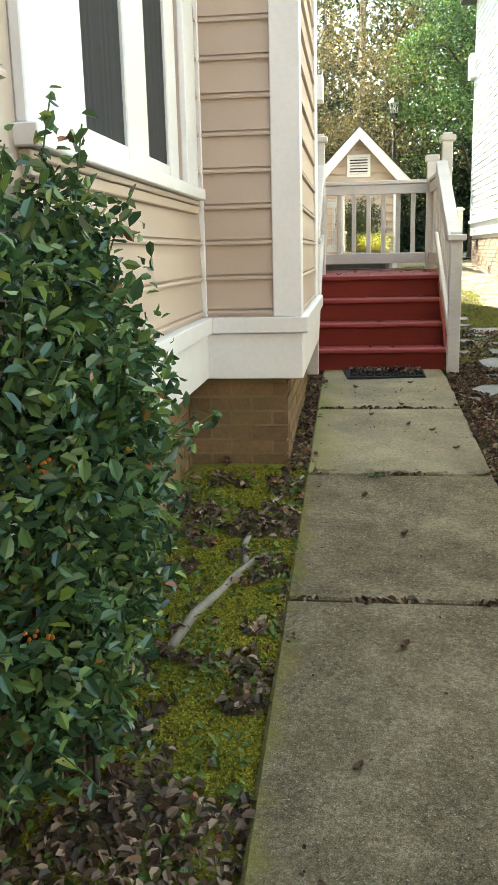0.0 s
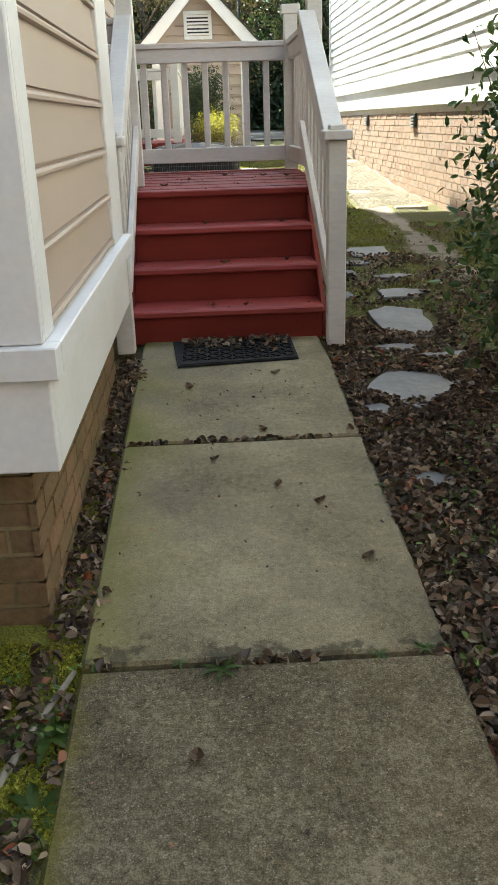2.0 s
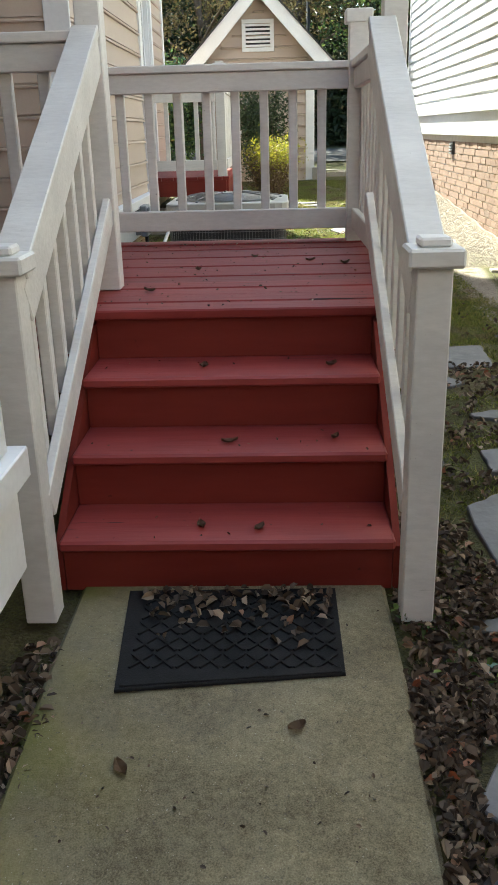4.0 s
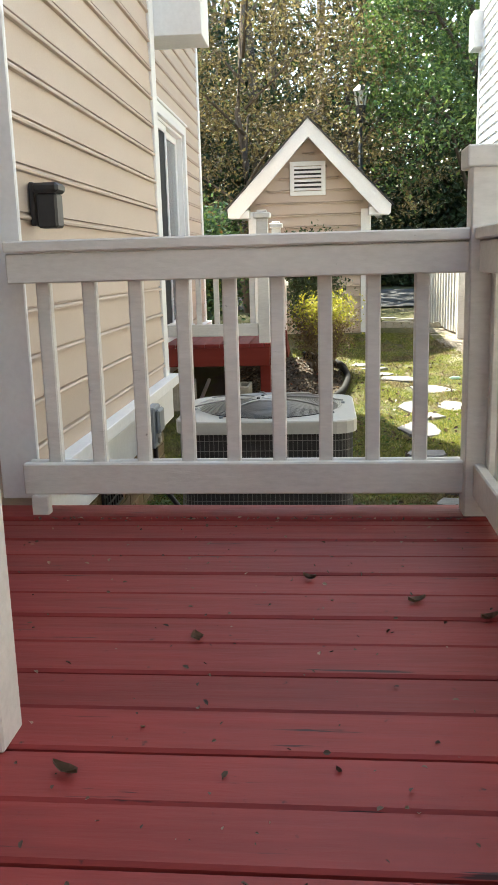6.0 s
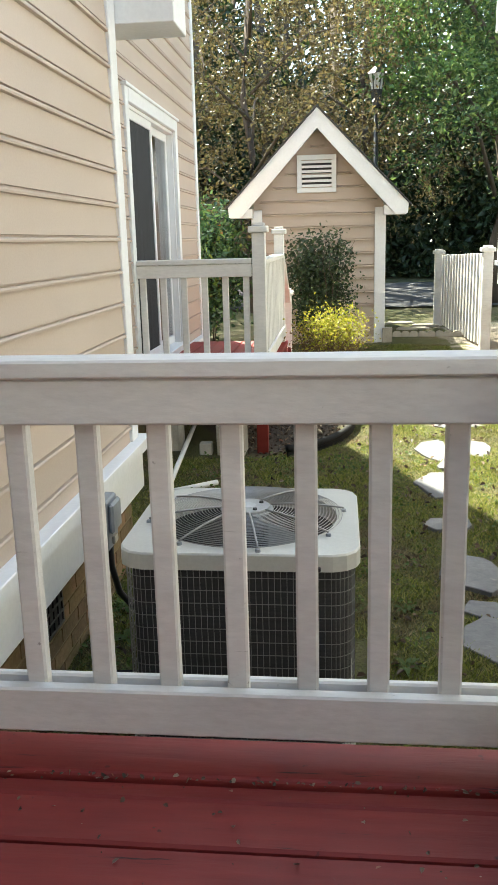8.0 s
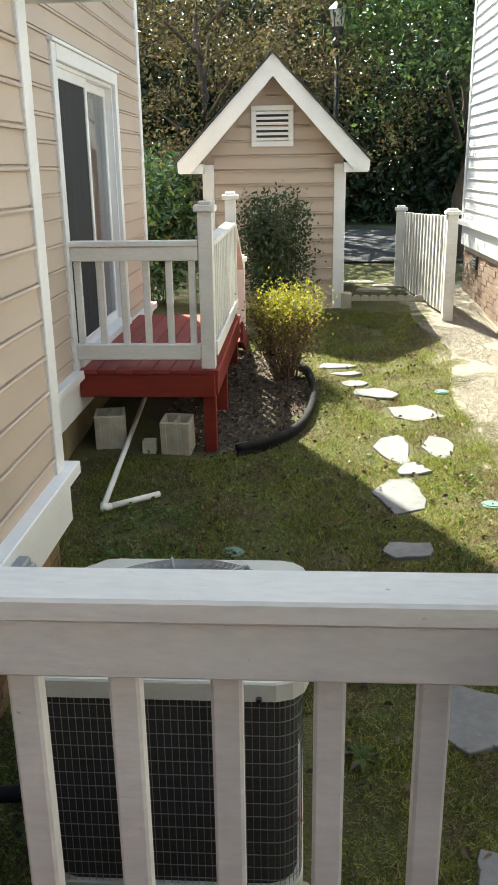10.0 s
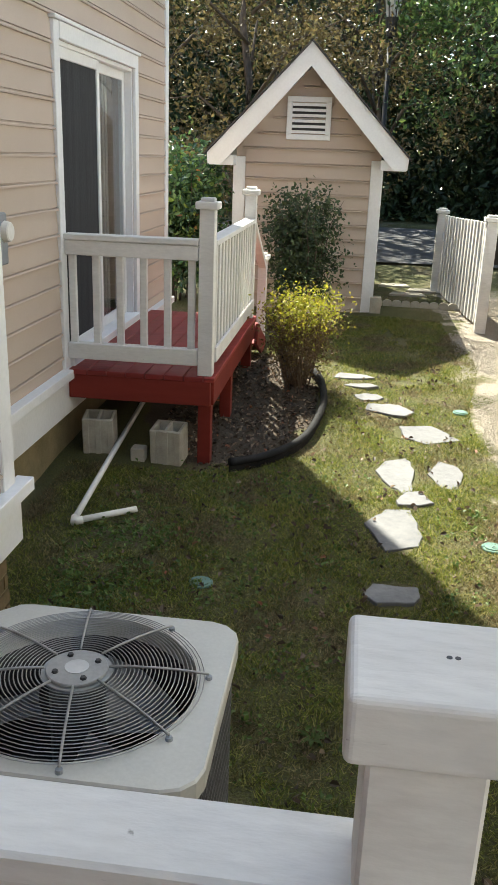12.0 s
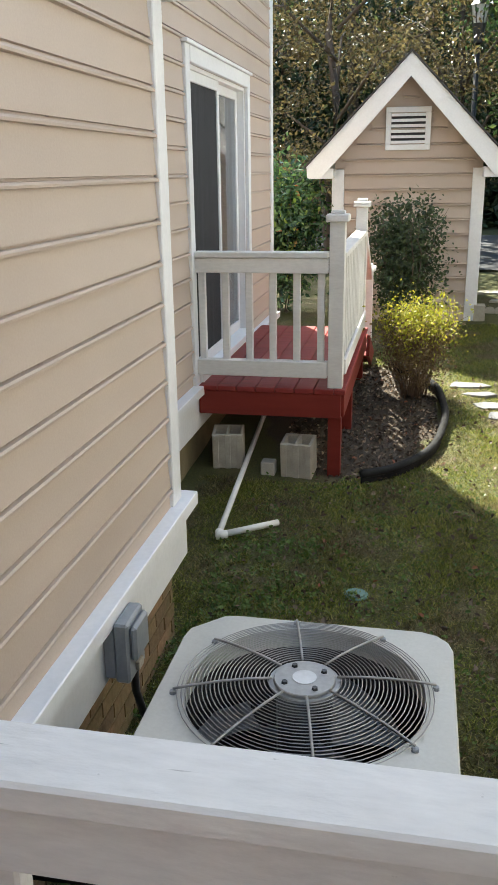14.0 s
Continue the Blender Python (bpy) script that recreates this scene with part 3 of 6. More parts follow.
def bricks(parent, axis, face, out, u0, u1, z0, z1, mat, near=None, pitch=0.078, size=0.222):
    """Courses of bricks on a wall: axis 'x' or 'y' is the way they run, face the plane, out its outward side."""
    depth = 0.02
    me = None
    rows = int((z1 - z0) / pitch)
    verts, faces = [], []
    for r in range(rows):
        z = z0 + r * pitch
        u = u0 - (r % 2) * size / 2
        while u < u1 - 0.03:
            a, b = max(u, u0) + 0.006, min(u + size, u1) - 0.006
            u += size
            if b - a < 0.03:
                continue
            jit = 0.003 * math.sin(37.7 * u + 11.3 * r)
            lo, hi = face - 0.01 * out, face + out * (0.008 + jit)
            c = [(p, q, w) for w in (z + 0.007, z + pitch - 0.007) for p, q in ((a, lo), (b, lo), (b, hi), (a, hi))]
            c = [(p, q, w) if axis == "x" else (q, p, w) for p, q, w in c]
            quads = [(0, 1, 2, 3), (4, 7, 6, 5), (0, 4, 5, 1), (1, 5, 6, 2), (2, 6, 7, 3), (3, 7, 4, 0)]
            if near and near[0] <= a and b <= near[1]:
                if b - a > size - 0.02:
                    if me is None:
                        me = bpy.data.meshes.new("brick")
                        o = Vector(c[0])
                        me.from_pydata([tuple(Vector(v) - o) for v in c], [], quads)
                        me.materials.append(mat)
                    ob = new("brick", me)
                    ob.parent, ob.location = parent, Vector(c[0]) - origin_of(parent)
                    continue
            k = len(verts)
            verts += c
            faces += [tuple(k + i for i in q) for q in quads]
    if verts:
        cloud("brickwork", verts, faces, mat, parent)


LAP = 0.164
BUMP_LAP = 0.175
# Wall height is out of view; chosen for where the house shadow ends.
TOP = 8.95
w1 = wall_along_y("wall_1", -0.5, -0.15, -9, -2.45, 0.5, TOP, "tan lap-sided house wall with a white window", (-4.42, -2.84, 1.31, 2.75))
siding(w1, (-0.5, 0, 0), 90, [(-9, 4.1, 0.494, 30), (-2.66, 0.2, 0.494, 30), (-4.9, 2.24, 0.494, 4)], BUMP_LAP, TAN)
part("bottom_trim", box(-0.5, -0.44, -9, -2.45, 0.575, 0.655), TRIM, w1)
part("skirt_board", box(-0.53, -0.468, -9, -2.45, 0.34, 0.573), TRIM, w1)
f1 = structure("foundation_1", box(-0.7, -0.6, -9, -2.4, -0.7, 0.36, 0), DARKMORTAR, "mossy brown brick foundation", "wall")
w2 = structure("wall_2", box(-0.5, -0.004, -2.45, -2.3, 0.5, TOP, 0), TAN, "tan lap-sided end of the house bump-out", "wall")
siding(w2, (0, -2.45, 0), 0, [(-0.48, 0.36, 0.494, 30)], BUMP_LAP, TAN)
part("corner_board", box(-0.125, 0.022, -2.476, -2.45, 0.657, TOP), TRIM, w2)
part("inner_corner_board", box(-0.5, -0.47, -2.476, -2.45, 0.657, TOP), TRIM, w2)
part("bottom_trim", box(-0.44, 0.055, -2.505, -2.44, 0.575, 0.655), TRIM, w2)
part("skirt_board", box(-0.5, 0.026, -2.479, -2.441, 0.335, 0.573), TRIM, w2)
f2 = structure("foundation_2", box(-0.598, -0.07, -2.4, -2.25, -0.3, 0.34, 0), DARKMORTAR, "damp dark brick foundation under the bump-out", "wall")
w3 = wall_along_y("wall_3", 0.0, -0.15, -2.3, -0.42, 0.5, TOP, "tan lap-sided side wall beside the walk")
siding(w3, (0, 0, 0), 90, [(-2.34, 1.56, 0.494, 30)], BUMP_LAP, TAN)
part("corner_board", box(0.0, 0.022, -2.45, -2.33, 0.657, TOP), TRIM, w3)
part("end_board", box(0.0, 0.022, -0.79, -0.42, 0.657, TOP), TRIM, w3)
part("bottom_trim", box(-0.01, 0.055, -2.44, -0.37, 0.575, 0.655), TRIM, w3)
part("skirt_board", box(-0.03, 0.026, -2.44, -0.4, 0.335, 0.573), TRIM, w3)
f3 = structure("foundation_3", box(-0.2, -0.07, -2.24, -0.45, -0.3, 0.34, 0), DARKMORTAR, "mossy yellow-brown brick foundation beside the walk", "wall")
structure("wall_4", box(-1.7, -0.004, -0.43, -0.415, 0.3, TOP, 0), TAN, "plain tan return wall of the porch recess", "wall")
wall_along_y("wall_5", -1.7, -0.15, -0.42, 2.75, 0.3, TOP, "tan back wall of the porch recess")
w6 = structure("wall_6", box(-1.85, -0.46, 2.75, 2.9, 0.3, TOP, 0), TAN, "shaded tan lap-sided wall behind the porch", "wall")
siding(w6, (0, 2.75, 0), 0, [(-1.7, 1.12, 0.785, 30)], LAP, TAN)
part("corner_board", box(-0.58, -0.438, 2.728, 2.75, 0.78, TOP), TRIM, w6)
w7 = wall_along_y("wall_7", -0.46, -0.15, 2.9, 5.35, 0.6, TOP, "long tan lap-sided house wall in open shade")
siding(w7, (-0.46, 0, 0), 90, [(2.75, 2.5, 0.785, 31)], LAP, TAN)
part("corner_board", box(-0.46, -0.436, 5.25, 5.374, 0.88, TOP), TRIM, w7)
part("corner_board", box(-0.6, -0.46, 5.35, 5.374, 0.88, TOP), TRIM, w7)
part("bottom_trim", box(-0.47, -0.385, 2.76, 5.47, 0.815, 0.88), TRIM, w7)
part("skirt_board", box(-0.48, -0.425, 2.76, 5.4, 0.59, 0.815), TRIM, w7)
f7 = structure("foundation_4", box(-0.62, -0.5, 2.76, 5.36, 0.0, 0.6, 0), DARKMORTAR, "brown stained brick foundation under the long wall", "wall")
bricks(f7, "y", -0.5, 1, 2.76, 5.36, 0.12, 0.6, MOSSBRICK, (3.4, 5.36))
structure("wall_8", box(-1.03, -0.6, 5.2, 5.35, 0.3, TOP, 0), TAN, "short tan return wall at the step in the house", "wall")
w9 = wall_along_y("wall_9", -0.93, -0.15, 5.35, 10.66, 0.6, TOP, "tan lap-sided rear house wall with a sliding door", (7.52, 9.38, 0.9, 2.96))
siding(w9, (-0.93, 0, 0), 90, [(5.36, 2.06, 0.785, 31), (9.48, 1.08, 0.785, 31), (7.42, 2.06, 0.785 + 14 * LAP, 17)], LAP, TAN)
part("corner_board", box(-0.93, -0.906, 10.56, 10.68, 0.88, TOP), TRIM, w9)
part("bottom_trim", box(-0.94, -0.85, 5.36, 10.74, 0.815, 0.88), TRIM, w9)
part("skirt_board", box(-0.95, -0.895, 5.36, 10.68, 0.56, 0.815), TRIM, w9)
structure("foundation_5", box(-1.08, -0.97, 5.3, 10.6, 0.0, 0.6, 0), DARKMORTAR, "dark block foundation behind the small deck", "wall")
structure("wall_10", box(-7, -0.935, 10.51, 10.655, 0.3, TOP, 0), TAN, "tan rear end wall of the house", "wall")
structure("wall_11", box(-7, -6.85, -9, 10.5, -0.7, TOP, 0), TAN, "plain far wall of the house", "wall")
structure("wall_12", box(-7, -0.5, -9.15, -9.0, -0.7, TOP, 0), TAN, "plain front wall of the house", "wall")
# Roof slab out of view; its overhang places the shadow on the lawn.
structure("roof", box(-7.3, -0.28, -9.4, 10.72, TOP, TOP + 0.25, 0.02), SHINGLE, "unseen house roof slab, set to cast the house shadow", "roof")
# Added out of view: keeps sky light off the walls that face -y.
structure("wall_13", box(-7.0, 9.0, -12.7, -12.5, -0.9, 9.0, 0), BRICK, "unseen brick wall added behind the walk to block sky light", "wall")
soffit = structure("eave_return", box(-0.92, -0.14, 5.38, 5.72, 2.98, 3.3), TRIM, "white boxed eave return on the house", "trim")
bricks(f1, "y", -0.6, 1, -5.6, -2.44, -0.62, 0.34, MOSSBRICK, (-4.4, -2.44))
bricks(f2, "x", -2.4, -1, -0.59, -0.055, -0.24, 0.34, MOSSBRICK, (-1, 0))
bricks(f3, "y", -0.07, 1, -2.42, -0.45, -0.24, 0.34, MOSSBRICK, (-2.4, -0.45))

for wall, x, y, z, grid in ((f1, -0.59, -3.44, 0.225, BLOCK), (f7, -0.49, 3.9, 0.47, BLACK)):
    vent = part("foundation_vent", box(x, x + 0.006, y - 0.19, y + 0.19, z - 0.08, z + 0.08, 0.002), BLACK, wall, "dark opening behind a square grid")
    for k in range(8):
        part("grid_bar", box(x + 0.006, x + 0.013, y - 0.19 + k * 0.0525, y - 0.178 + k * 0.0525, z - 0.08, z + 0.08, 0.001), grid, vent)
    for k in range(4):
        part("grid_bar", box(x + 0.008, x + 0.015, y - 0.19, y + 0.19, z - 0.08 + k * 0.049, z - 0.069 + k * 0.049, 0.001), grid, vent)


def window(name, x, y0, y1, z0, z1, panes, label):
    w = tagged(new(name), label, "window", kind="structure")
    for n, c in (("casing", (x, x + 0.03, y0 - 0.4, y0, z0 - 0.02, z1)), ("casing", (x, x + 0.03, y1, y1 + 0.25, z0 - 0.02, z1)), ("window_sill", (x - 0.02, x + 0.06, y0 - 0.42, y1 + 0.27, z0 - 0.075, z0 - 0.022))):
        part(n, box(*c), TRIM, w)
    part("apron", box(x, x + 0.034, y0 - 0.4, y1 + 0.26, z0 - 0.1, z0 - 0.078), TAN, w)
    part("apron", box(x, x + 0.026, y0 - 0.4, y1 + 0.26, z0 - 0.14, z0 - 0.103), TAN, w)
    edges = [y0] + [v for p in panes for v in p] + [y1]
    for a, b in zip(edges[::2], edges[1::2]):
        part("window_frame", box(x - 0.07, x - 0.012, a, b, z0, z1, 0.006), TRIM, w)
    for a, b in panes:
        part("bottom_rail", box(x - 0.065, x - 0.016, a, b, z0, z0 + 0.05, 0.004), TRIM, w)
        pane = part("pane", box(x - 0.046, x - 0.04, a, b, z0 + 0.05, z1, 0), GLASS, w)
        pane.visible_shadow = False
        part("screen", box(x - 0.032, x - 0.028, a, b, z0 + 0.05, z1, 0), CURTAIN, w, "dark grey insect screen")
    return w


window("window_1", -0.5, -4.42, -2.84, 1.31, 2.75, [(-4.22, -3.73), (-3.42, -3.03)], "white twin window with dark screens")


def sliding_door():
    d = tagged(new("door_1"), "white sliding glass door, partly screened, opening onto the small deck", "door", kind="structure")
    x, y0, y1, z0, z1 = -0.93, 7.52, 9.38, 0.9, 2.96
    for n, c in (("casing", (x, x + 0.03, y0 - 0.1, y0, z0 - 0.04, z1 + 0.1)), ("casing", (x, x + 0.03, y1, y1 + 0.1, z0 - 0.04, z1 + 0.1)), ("head_casing", (x, x + 0.034, y0, y1, z1, z1 + 0.1)),
                 ("drip_cap", (x, x + 0.05, y0 - 0.12, y1 + 0.12, z1 + 0.102, z1 + 0.125)), ("threshold", (x - 0.1, x + 0.06, y0, y1, z0 - 0.04, z0 + 0.04)),
                 ("jamb", (x - 0.12, x, y0, y0 + 0.03, z0 + 0.04, z1)), ("jamb", (x - 0.12, x, y1 - 0.03, y1, z0 + 0.04, z1)), ("head", (x - 0.12, x, y0 + 0.03, y1 - 0.03, z1 - 0.03, z1))):
        part(n, box(*c), TRIM, d)
    mid = (y0 + y1) / 2
    for a, b, dx, mat, label in ((y0 + 0.03, mid + 0.03, -0.04, CURTAIN, "dark grey sliding screen"), (mid - 0.03, y1 - 0.03, -0.09, GLASS, "glass door leaf")):
        leaf = part("door_leaf", box(x + dx, x + dx + 0.03, a, a + 0.055, z0 + 0.04, z1 - 0.03), TRIM, d, label)
        part("stile", box(x + dx, x + dx + 0.03, b - 0.055, b, z0 + 0.04, z1 - 0.03), TRIM, leaf)
        part("rail", box(x + dx, x + dx + 0.03, a + 0.055, b - 0.055, z0 + 0.04, z0 + 0.12), TRIM, leaf)
        part("rail", box(x + dx, x + dx + 0.03, a + 0.055, b - 0.055, z1 - 0.1, z1 - 0.03), TRIM, leaf)
        pane = part("pane", box(x + dx + 0.012, x + dx + 0.018, a + 0.055, b - 0.055, z0 + 0.12, z1 - 0.1, 0), mat, leaf)
        pane.visible_shadow = mat != GLASS
    part("handle", box(x - 0.055, x - 0.03, mid + 0.05, mid + 0.07, 1.9, 2.15), TRIM, d)
    for k in range(9):
        part("blind_slat", box(x - 0.2, x - 0.19, mid + 0.05 + k * 0.088, mid + 0.11 + k * 0.088, z0 + 0.05, z1, 0.002), LAMPGLASS, d)


sliding_door()
# Ceiling and floor coloured as unlit, so the glass looks into darkness.
structure("ceiling", box(-6.8, -1.1, -8.9, 10.4, 3.3, 3.36, 0), DARK, "near-black ceiling standing for the unlit house interior", "ceiling")
structure("floor", box(-6.8, -1.1, -8.9, 10.4, 0.8, 0.86, 0), DARK, "near-black floor standing for the unlit house interior", "floor")


# ---- porch stairs and deck ----
def rounded(bm, radius):
    bmesh.ops.bevel(bm, geom=bm.edges[:], offset=radius, segments=4, profile=0.5, affect="EDGES")
    return bm


stairs = tagged(new("porch_stairs"), "four red-painted wooden steps with sky-lightened treads and darker red risers", "stairs")
NOSE = [(0.0, 0.2), (0.247, 0.386), (0.494, 0.572), (0.742, 0.758)]
for i, (y, z) in enumerate(NOSE):
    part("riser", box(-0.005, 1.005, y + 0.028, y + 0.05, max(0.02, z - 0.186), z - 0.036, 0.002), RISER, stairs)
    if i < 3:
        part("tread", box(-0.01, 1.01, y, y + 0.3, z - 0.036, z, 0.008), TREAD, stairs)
for x in (-0.03, 1.008):
    bm = prism([(0.03, 0.02), (0.9, 0.02), (0.9, 0.7), (0.742, 0.7), (0.03, 0.165)], 0, 0.022)
    bmesh.ops.transform(bm, matrix=Matrix.Translation((x + 0.022, 0, 0)) @ pose(0, 0, 0, 0, 0, 90), verts=bm.verts)
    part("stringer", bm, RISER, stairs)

deck = tagged(new("porch_deck"), "weathered red-painted plank porch deck", "deck")
y = 0.742
k = 0
while y < 2.5:
    w = 0.139
    z = 0.758 + (0.0015 if k % 2 else -0.0015)
    part("plank", box(-1.7, 1.15, y, min(y + w, 2.535), z - 0.036, z, 0.006), RED, deck)
    y += w + 0.006
    k += 1
part("edge_plank", rounded(box(-1.7, 1.15, 2.55, 2.708, 0.722, 0.764, 0), 0.014), RED, deck)
for c in ((-1.7, 1.13, 2.56, 2.6, 0.55, 0.72), (1.09, 1.13, 0.8, 2.56, 0.55, 0.72), (-1.7, -0.04, 0.8, 0.84, 0.55, 0.72), (0.5, 0.54, 0.85, 2.55, 0.55, 0.72)):
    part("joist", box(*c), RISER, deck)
for px, py in ((1.06, 2.5), (1.06, 0.9), (-0.2, 2.5)):
    part("deck_leg", box(px - 0.045, px + 0.045, py - 0.045, py + 0.045, float(ground_z(px, py)) - 0.05, 0.72), RISER, deck)


def post(parent, x, y, z0, z1, w=0.1, cap=True):
    part("post", box(x - w / 2, x + w / 2, y - w / 2, y + w / 2, z0, z1 - 0.06), RAIL, parent)
    if not cap:
        part("post_cap", rounded(box(x - 0.07, x + 0.07, y - 0.066, y + 0.066, z1 - 0.065, z1, 0), 0.008), RAIL, parent)
        for dx in (0.014, 0.021):
            part("nail_hole", cylinder((x + dx, y + 0.004, z1 - 0.001), 0.0026, 0.0026, 0.0015, 8), BLACK, parent)
    else:
        c = w / 2 + 0.025
        part("post_cap", box(x - c, x + c, y - c, y + c, z1 - 0.06, z1 - 0.012, 0.007), RAIL, parent)
        part("cap_top", box(x - w / 2 + 0.005, x + w / 2 - 0.005, y - w / 2 + 0.005, y + w / 2 - 0.005, z1 - 0.012, z1 + 0.012, 0.006), RAIL, parent)


def level_rail(parent, axis, at, u0, u1, zt, zb, positions, out=1):
    """A rail along x or y: cap, apron, bottom rail, balusters at the given places."""
    def bar(a, b, lo, hi, z0, z1, name):
        c = (a, b, at + lo, at + hi, z0, z1) if axis == "x" else (at + lo, at + hi, a, b, z0, z1)
        part(name, box(*c, 0.005), RAIL, parent)
    bar(u0, u1, -0.015, 0.09, zt - 0.038, zt, "rail_cap")
    bar(u0, u1, 0.0, 0.036, zt - 0.138, zt - 0.04, "top_rail")
    bar(u0, u1, 0.0, 0.036, zb, zb + 0.11, "bottom_rail")
    bar(u0, u1, 0.078, 0.1, zb, zb + 0.105, "bottom_rail")
    for p in positions:
        bar(p - 0.024, p + 0.024, 0.0375, 0.0765, zb + 0.02, zt - 0.04, "baluster")


rail_1 = tagged(new("deck_railing"), "white wooden railing along the back of the porch", "railing")
level_rail(rail_1, "x", 2.6, -0.45, 1.07, 1.69, 0.83, [0.755 + 0.1568 * k for k in range(-7, 2)])
post(rail_1, 1.098, 2.612, 0.6, 1.93, 0.1, False)
part("foot_block", box(-0.42, -0.36, 2.58, 2.62, 0.758, 0.83), RAIL, rail_1)
rail_2 = tagged(new("deck_railing"), "white wooden side railing of the porch", "railing")
level_rail(rail_2, "y", 1.075, 1.25, 2.6, 1.69, 0.83, [1.34 + 0.15 * k for k in range(9)])
post(rail_2, 1.105, 1.2, 0.758, 1.96, 0.09)
rail_3 = tagged(new("deck_railing"), "white wooden railing beside the porch steps", "railing")
level_rail(rail_3, "x", 1.16, -1.6, -0.075, 1.72, 0.85, [-0.22 - 0.15 * k for k in range(9)])
post(rail_3, -0.025, 1.2, 0.758, 1.99, 0.095)


def stair_rail(x, inner, label):
    """inner: the way to the steps, 1 or -1 along x."""
    r = tagged(new("stair_railing"), label, "railing", "railings of the porch steps")
    post(r, x, -0.12, 0.02, 1.09, 0.09)
    a, b = Vector((x, -0.08, 1.02)), Vector((x, 1.16, 1.72))
    side = Vector((inner * 0.032, 0, 0))
    part("handrail", beam(a, b, 0.1, 0.038), RAIL, r)
    part("top_rail", beam(a + side - Vector((0, 0, 0.08)), b + side - Vector((0, 0, 0.08)), 0.03, 0.115), RAIL, r)
    part("bottom_rail", beam(a + side - Vector((0, 0.0, 0.66)), b + side - Vector((0, 0, 0.64)), 0.03, 0.1), RAIL, r)
    for k in range(7):
        f = 0.1 + k * 0.128
        p = a.lerp(b, f)
        part("baluster", box(x - 0.02, x + 0.016, p.y - 0.02, p.y + 0.02, p.z - 0.7, p.z - 0.02) if inner > 0 else box(x - 0.016, x + 0.02, p.y - 0.02, p.y + 0.02, p.z - 0.7, p.z - 0.02), RAIL, r)
    return r


stair_rail(-0.035, 1, "white stair railing with square newel at the wall side")
stair_rail(1.055, -1, "white stair railing with square newel and flat cap")


# ---- neighbouring house ----
neighbour = thing("neighbour_house", (2.95, 5, 0), "white-sided house on a red brick base", "house")
part("wall", box(2.95, 3.1, -5, 13.6, 1.5, 6.2, 0), PALE, neighbour)
part("base_wall", box(2.98, 3.13, -5, 13.55, -0.4, 1.24, 0), MORTAR, neighbour)
part("end_wall", box(3.1, 9, 13.45, 13.6, -0.2, 6.2, 0), PALE, neighbour)
part("end_wall", box(3.1, 9, -5, -4.85, -0.6, 6.2, 0), PALE, neighbour)
part("roof", box(2.6, 9.3, -5.3, 13.9, 6.2, 6.4, 0.02), SHINGLE, neighbour)
part("frieze", box(2.93, 2.98, -5, 13.56, 1.23, 1.49), TRIM, neighbour)
part("water_table", box(2.89, 2.96, -5, 13.62, 1.49, 1.56), TRIM, neighbour)
part("corner_board", box(2.925, 2.95, 13.5, 13.62, 1.56, 6.2), TRIM, neighbour)
part("eave_return", box(2.8, 3.0, 13.35, 13.75, 4.6, 5.1), TRIM, neighbour)
side = siding_mesh(18.5, 0.13, PALE)
for k in range(35):
    ob = new("siding_board", side)
    ob.parent = neighbour
    ob.matrix_basis = Matrix.Translation(-neighbour.location) @ pose(2.95, 13.5, 1.565 + k * 0.13, 0, 0, -90)
for y in (0.1, 3.25, 6.39, 9.53, 12.65):
    vent = part("foundation_vent", box(2.945, 2.99, y - 0.1, y + 0.1, 0.99, 1.15, 0.004), BLACK, neighbour)
    for k in range(4):
        part("louvre", box(2.93, 2.95, y - 0.085, y + 0.085, 1.0 + k * 0.035, 1.018 + k * 0.035, 0.002), GREYBOX, vent)
bricks(neighbour, "y", 2.98, -1, -5, 13.55, -0.32, 1.23, BRICK, (3.2, 7.6))


# ---- garden shed ----
shed = thing("garden_shed", (0.4, 12.2, 0.6), "small tan-sided garden shed with white gable trim", "shed")
SX0, SX1, SY, SB = -0.47, 1.26, 12.2, 0.56
RX, RZ, EZ = 0.395, 3.49, 2.33
gable = [(SX0 + 0.03, SB), (SX1 - 0.03, SB), (SX1 - 0.03, 2.45), (RX, 3.27), (SX0 + 0.03, 2.45)]
part("wall", prism(gable, SY + 0.02, SY + 2.4), TAN, shed)
k = 0
while SB + k * 0.166 < 3.2:
    z = SB + k * 0.166
    half = (SX1 - SX0) / 2 - 0.14 if z < 2.35 else max(0.06, 3.27 - z - 0.13)
    me = siding_mesh(2 * half, 0.166, TAN)
    ob = new("siding_board", me)
    ob.parent = shed
    ob.location = Vector((RX - half, SY + 0.02, z)) - shed.location
    ob.scale = (1, 1.9, 1)
    k += 1
part("corner_board", box(SX0, SX0 + 0.14, SY - 0.015, SY + 0.02, SB, 2.3), TRIM, shed)
part("corner_board", box(SX1 - 0.14, SX1, SY - 0.015, SY + 0.02, SB, 2.3), TRIM, shed)
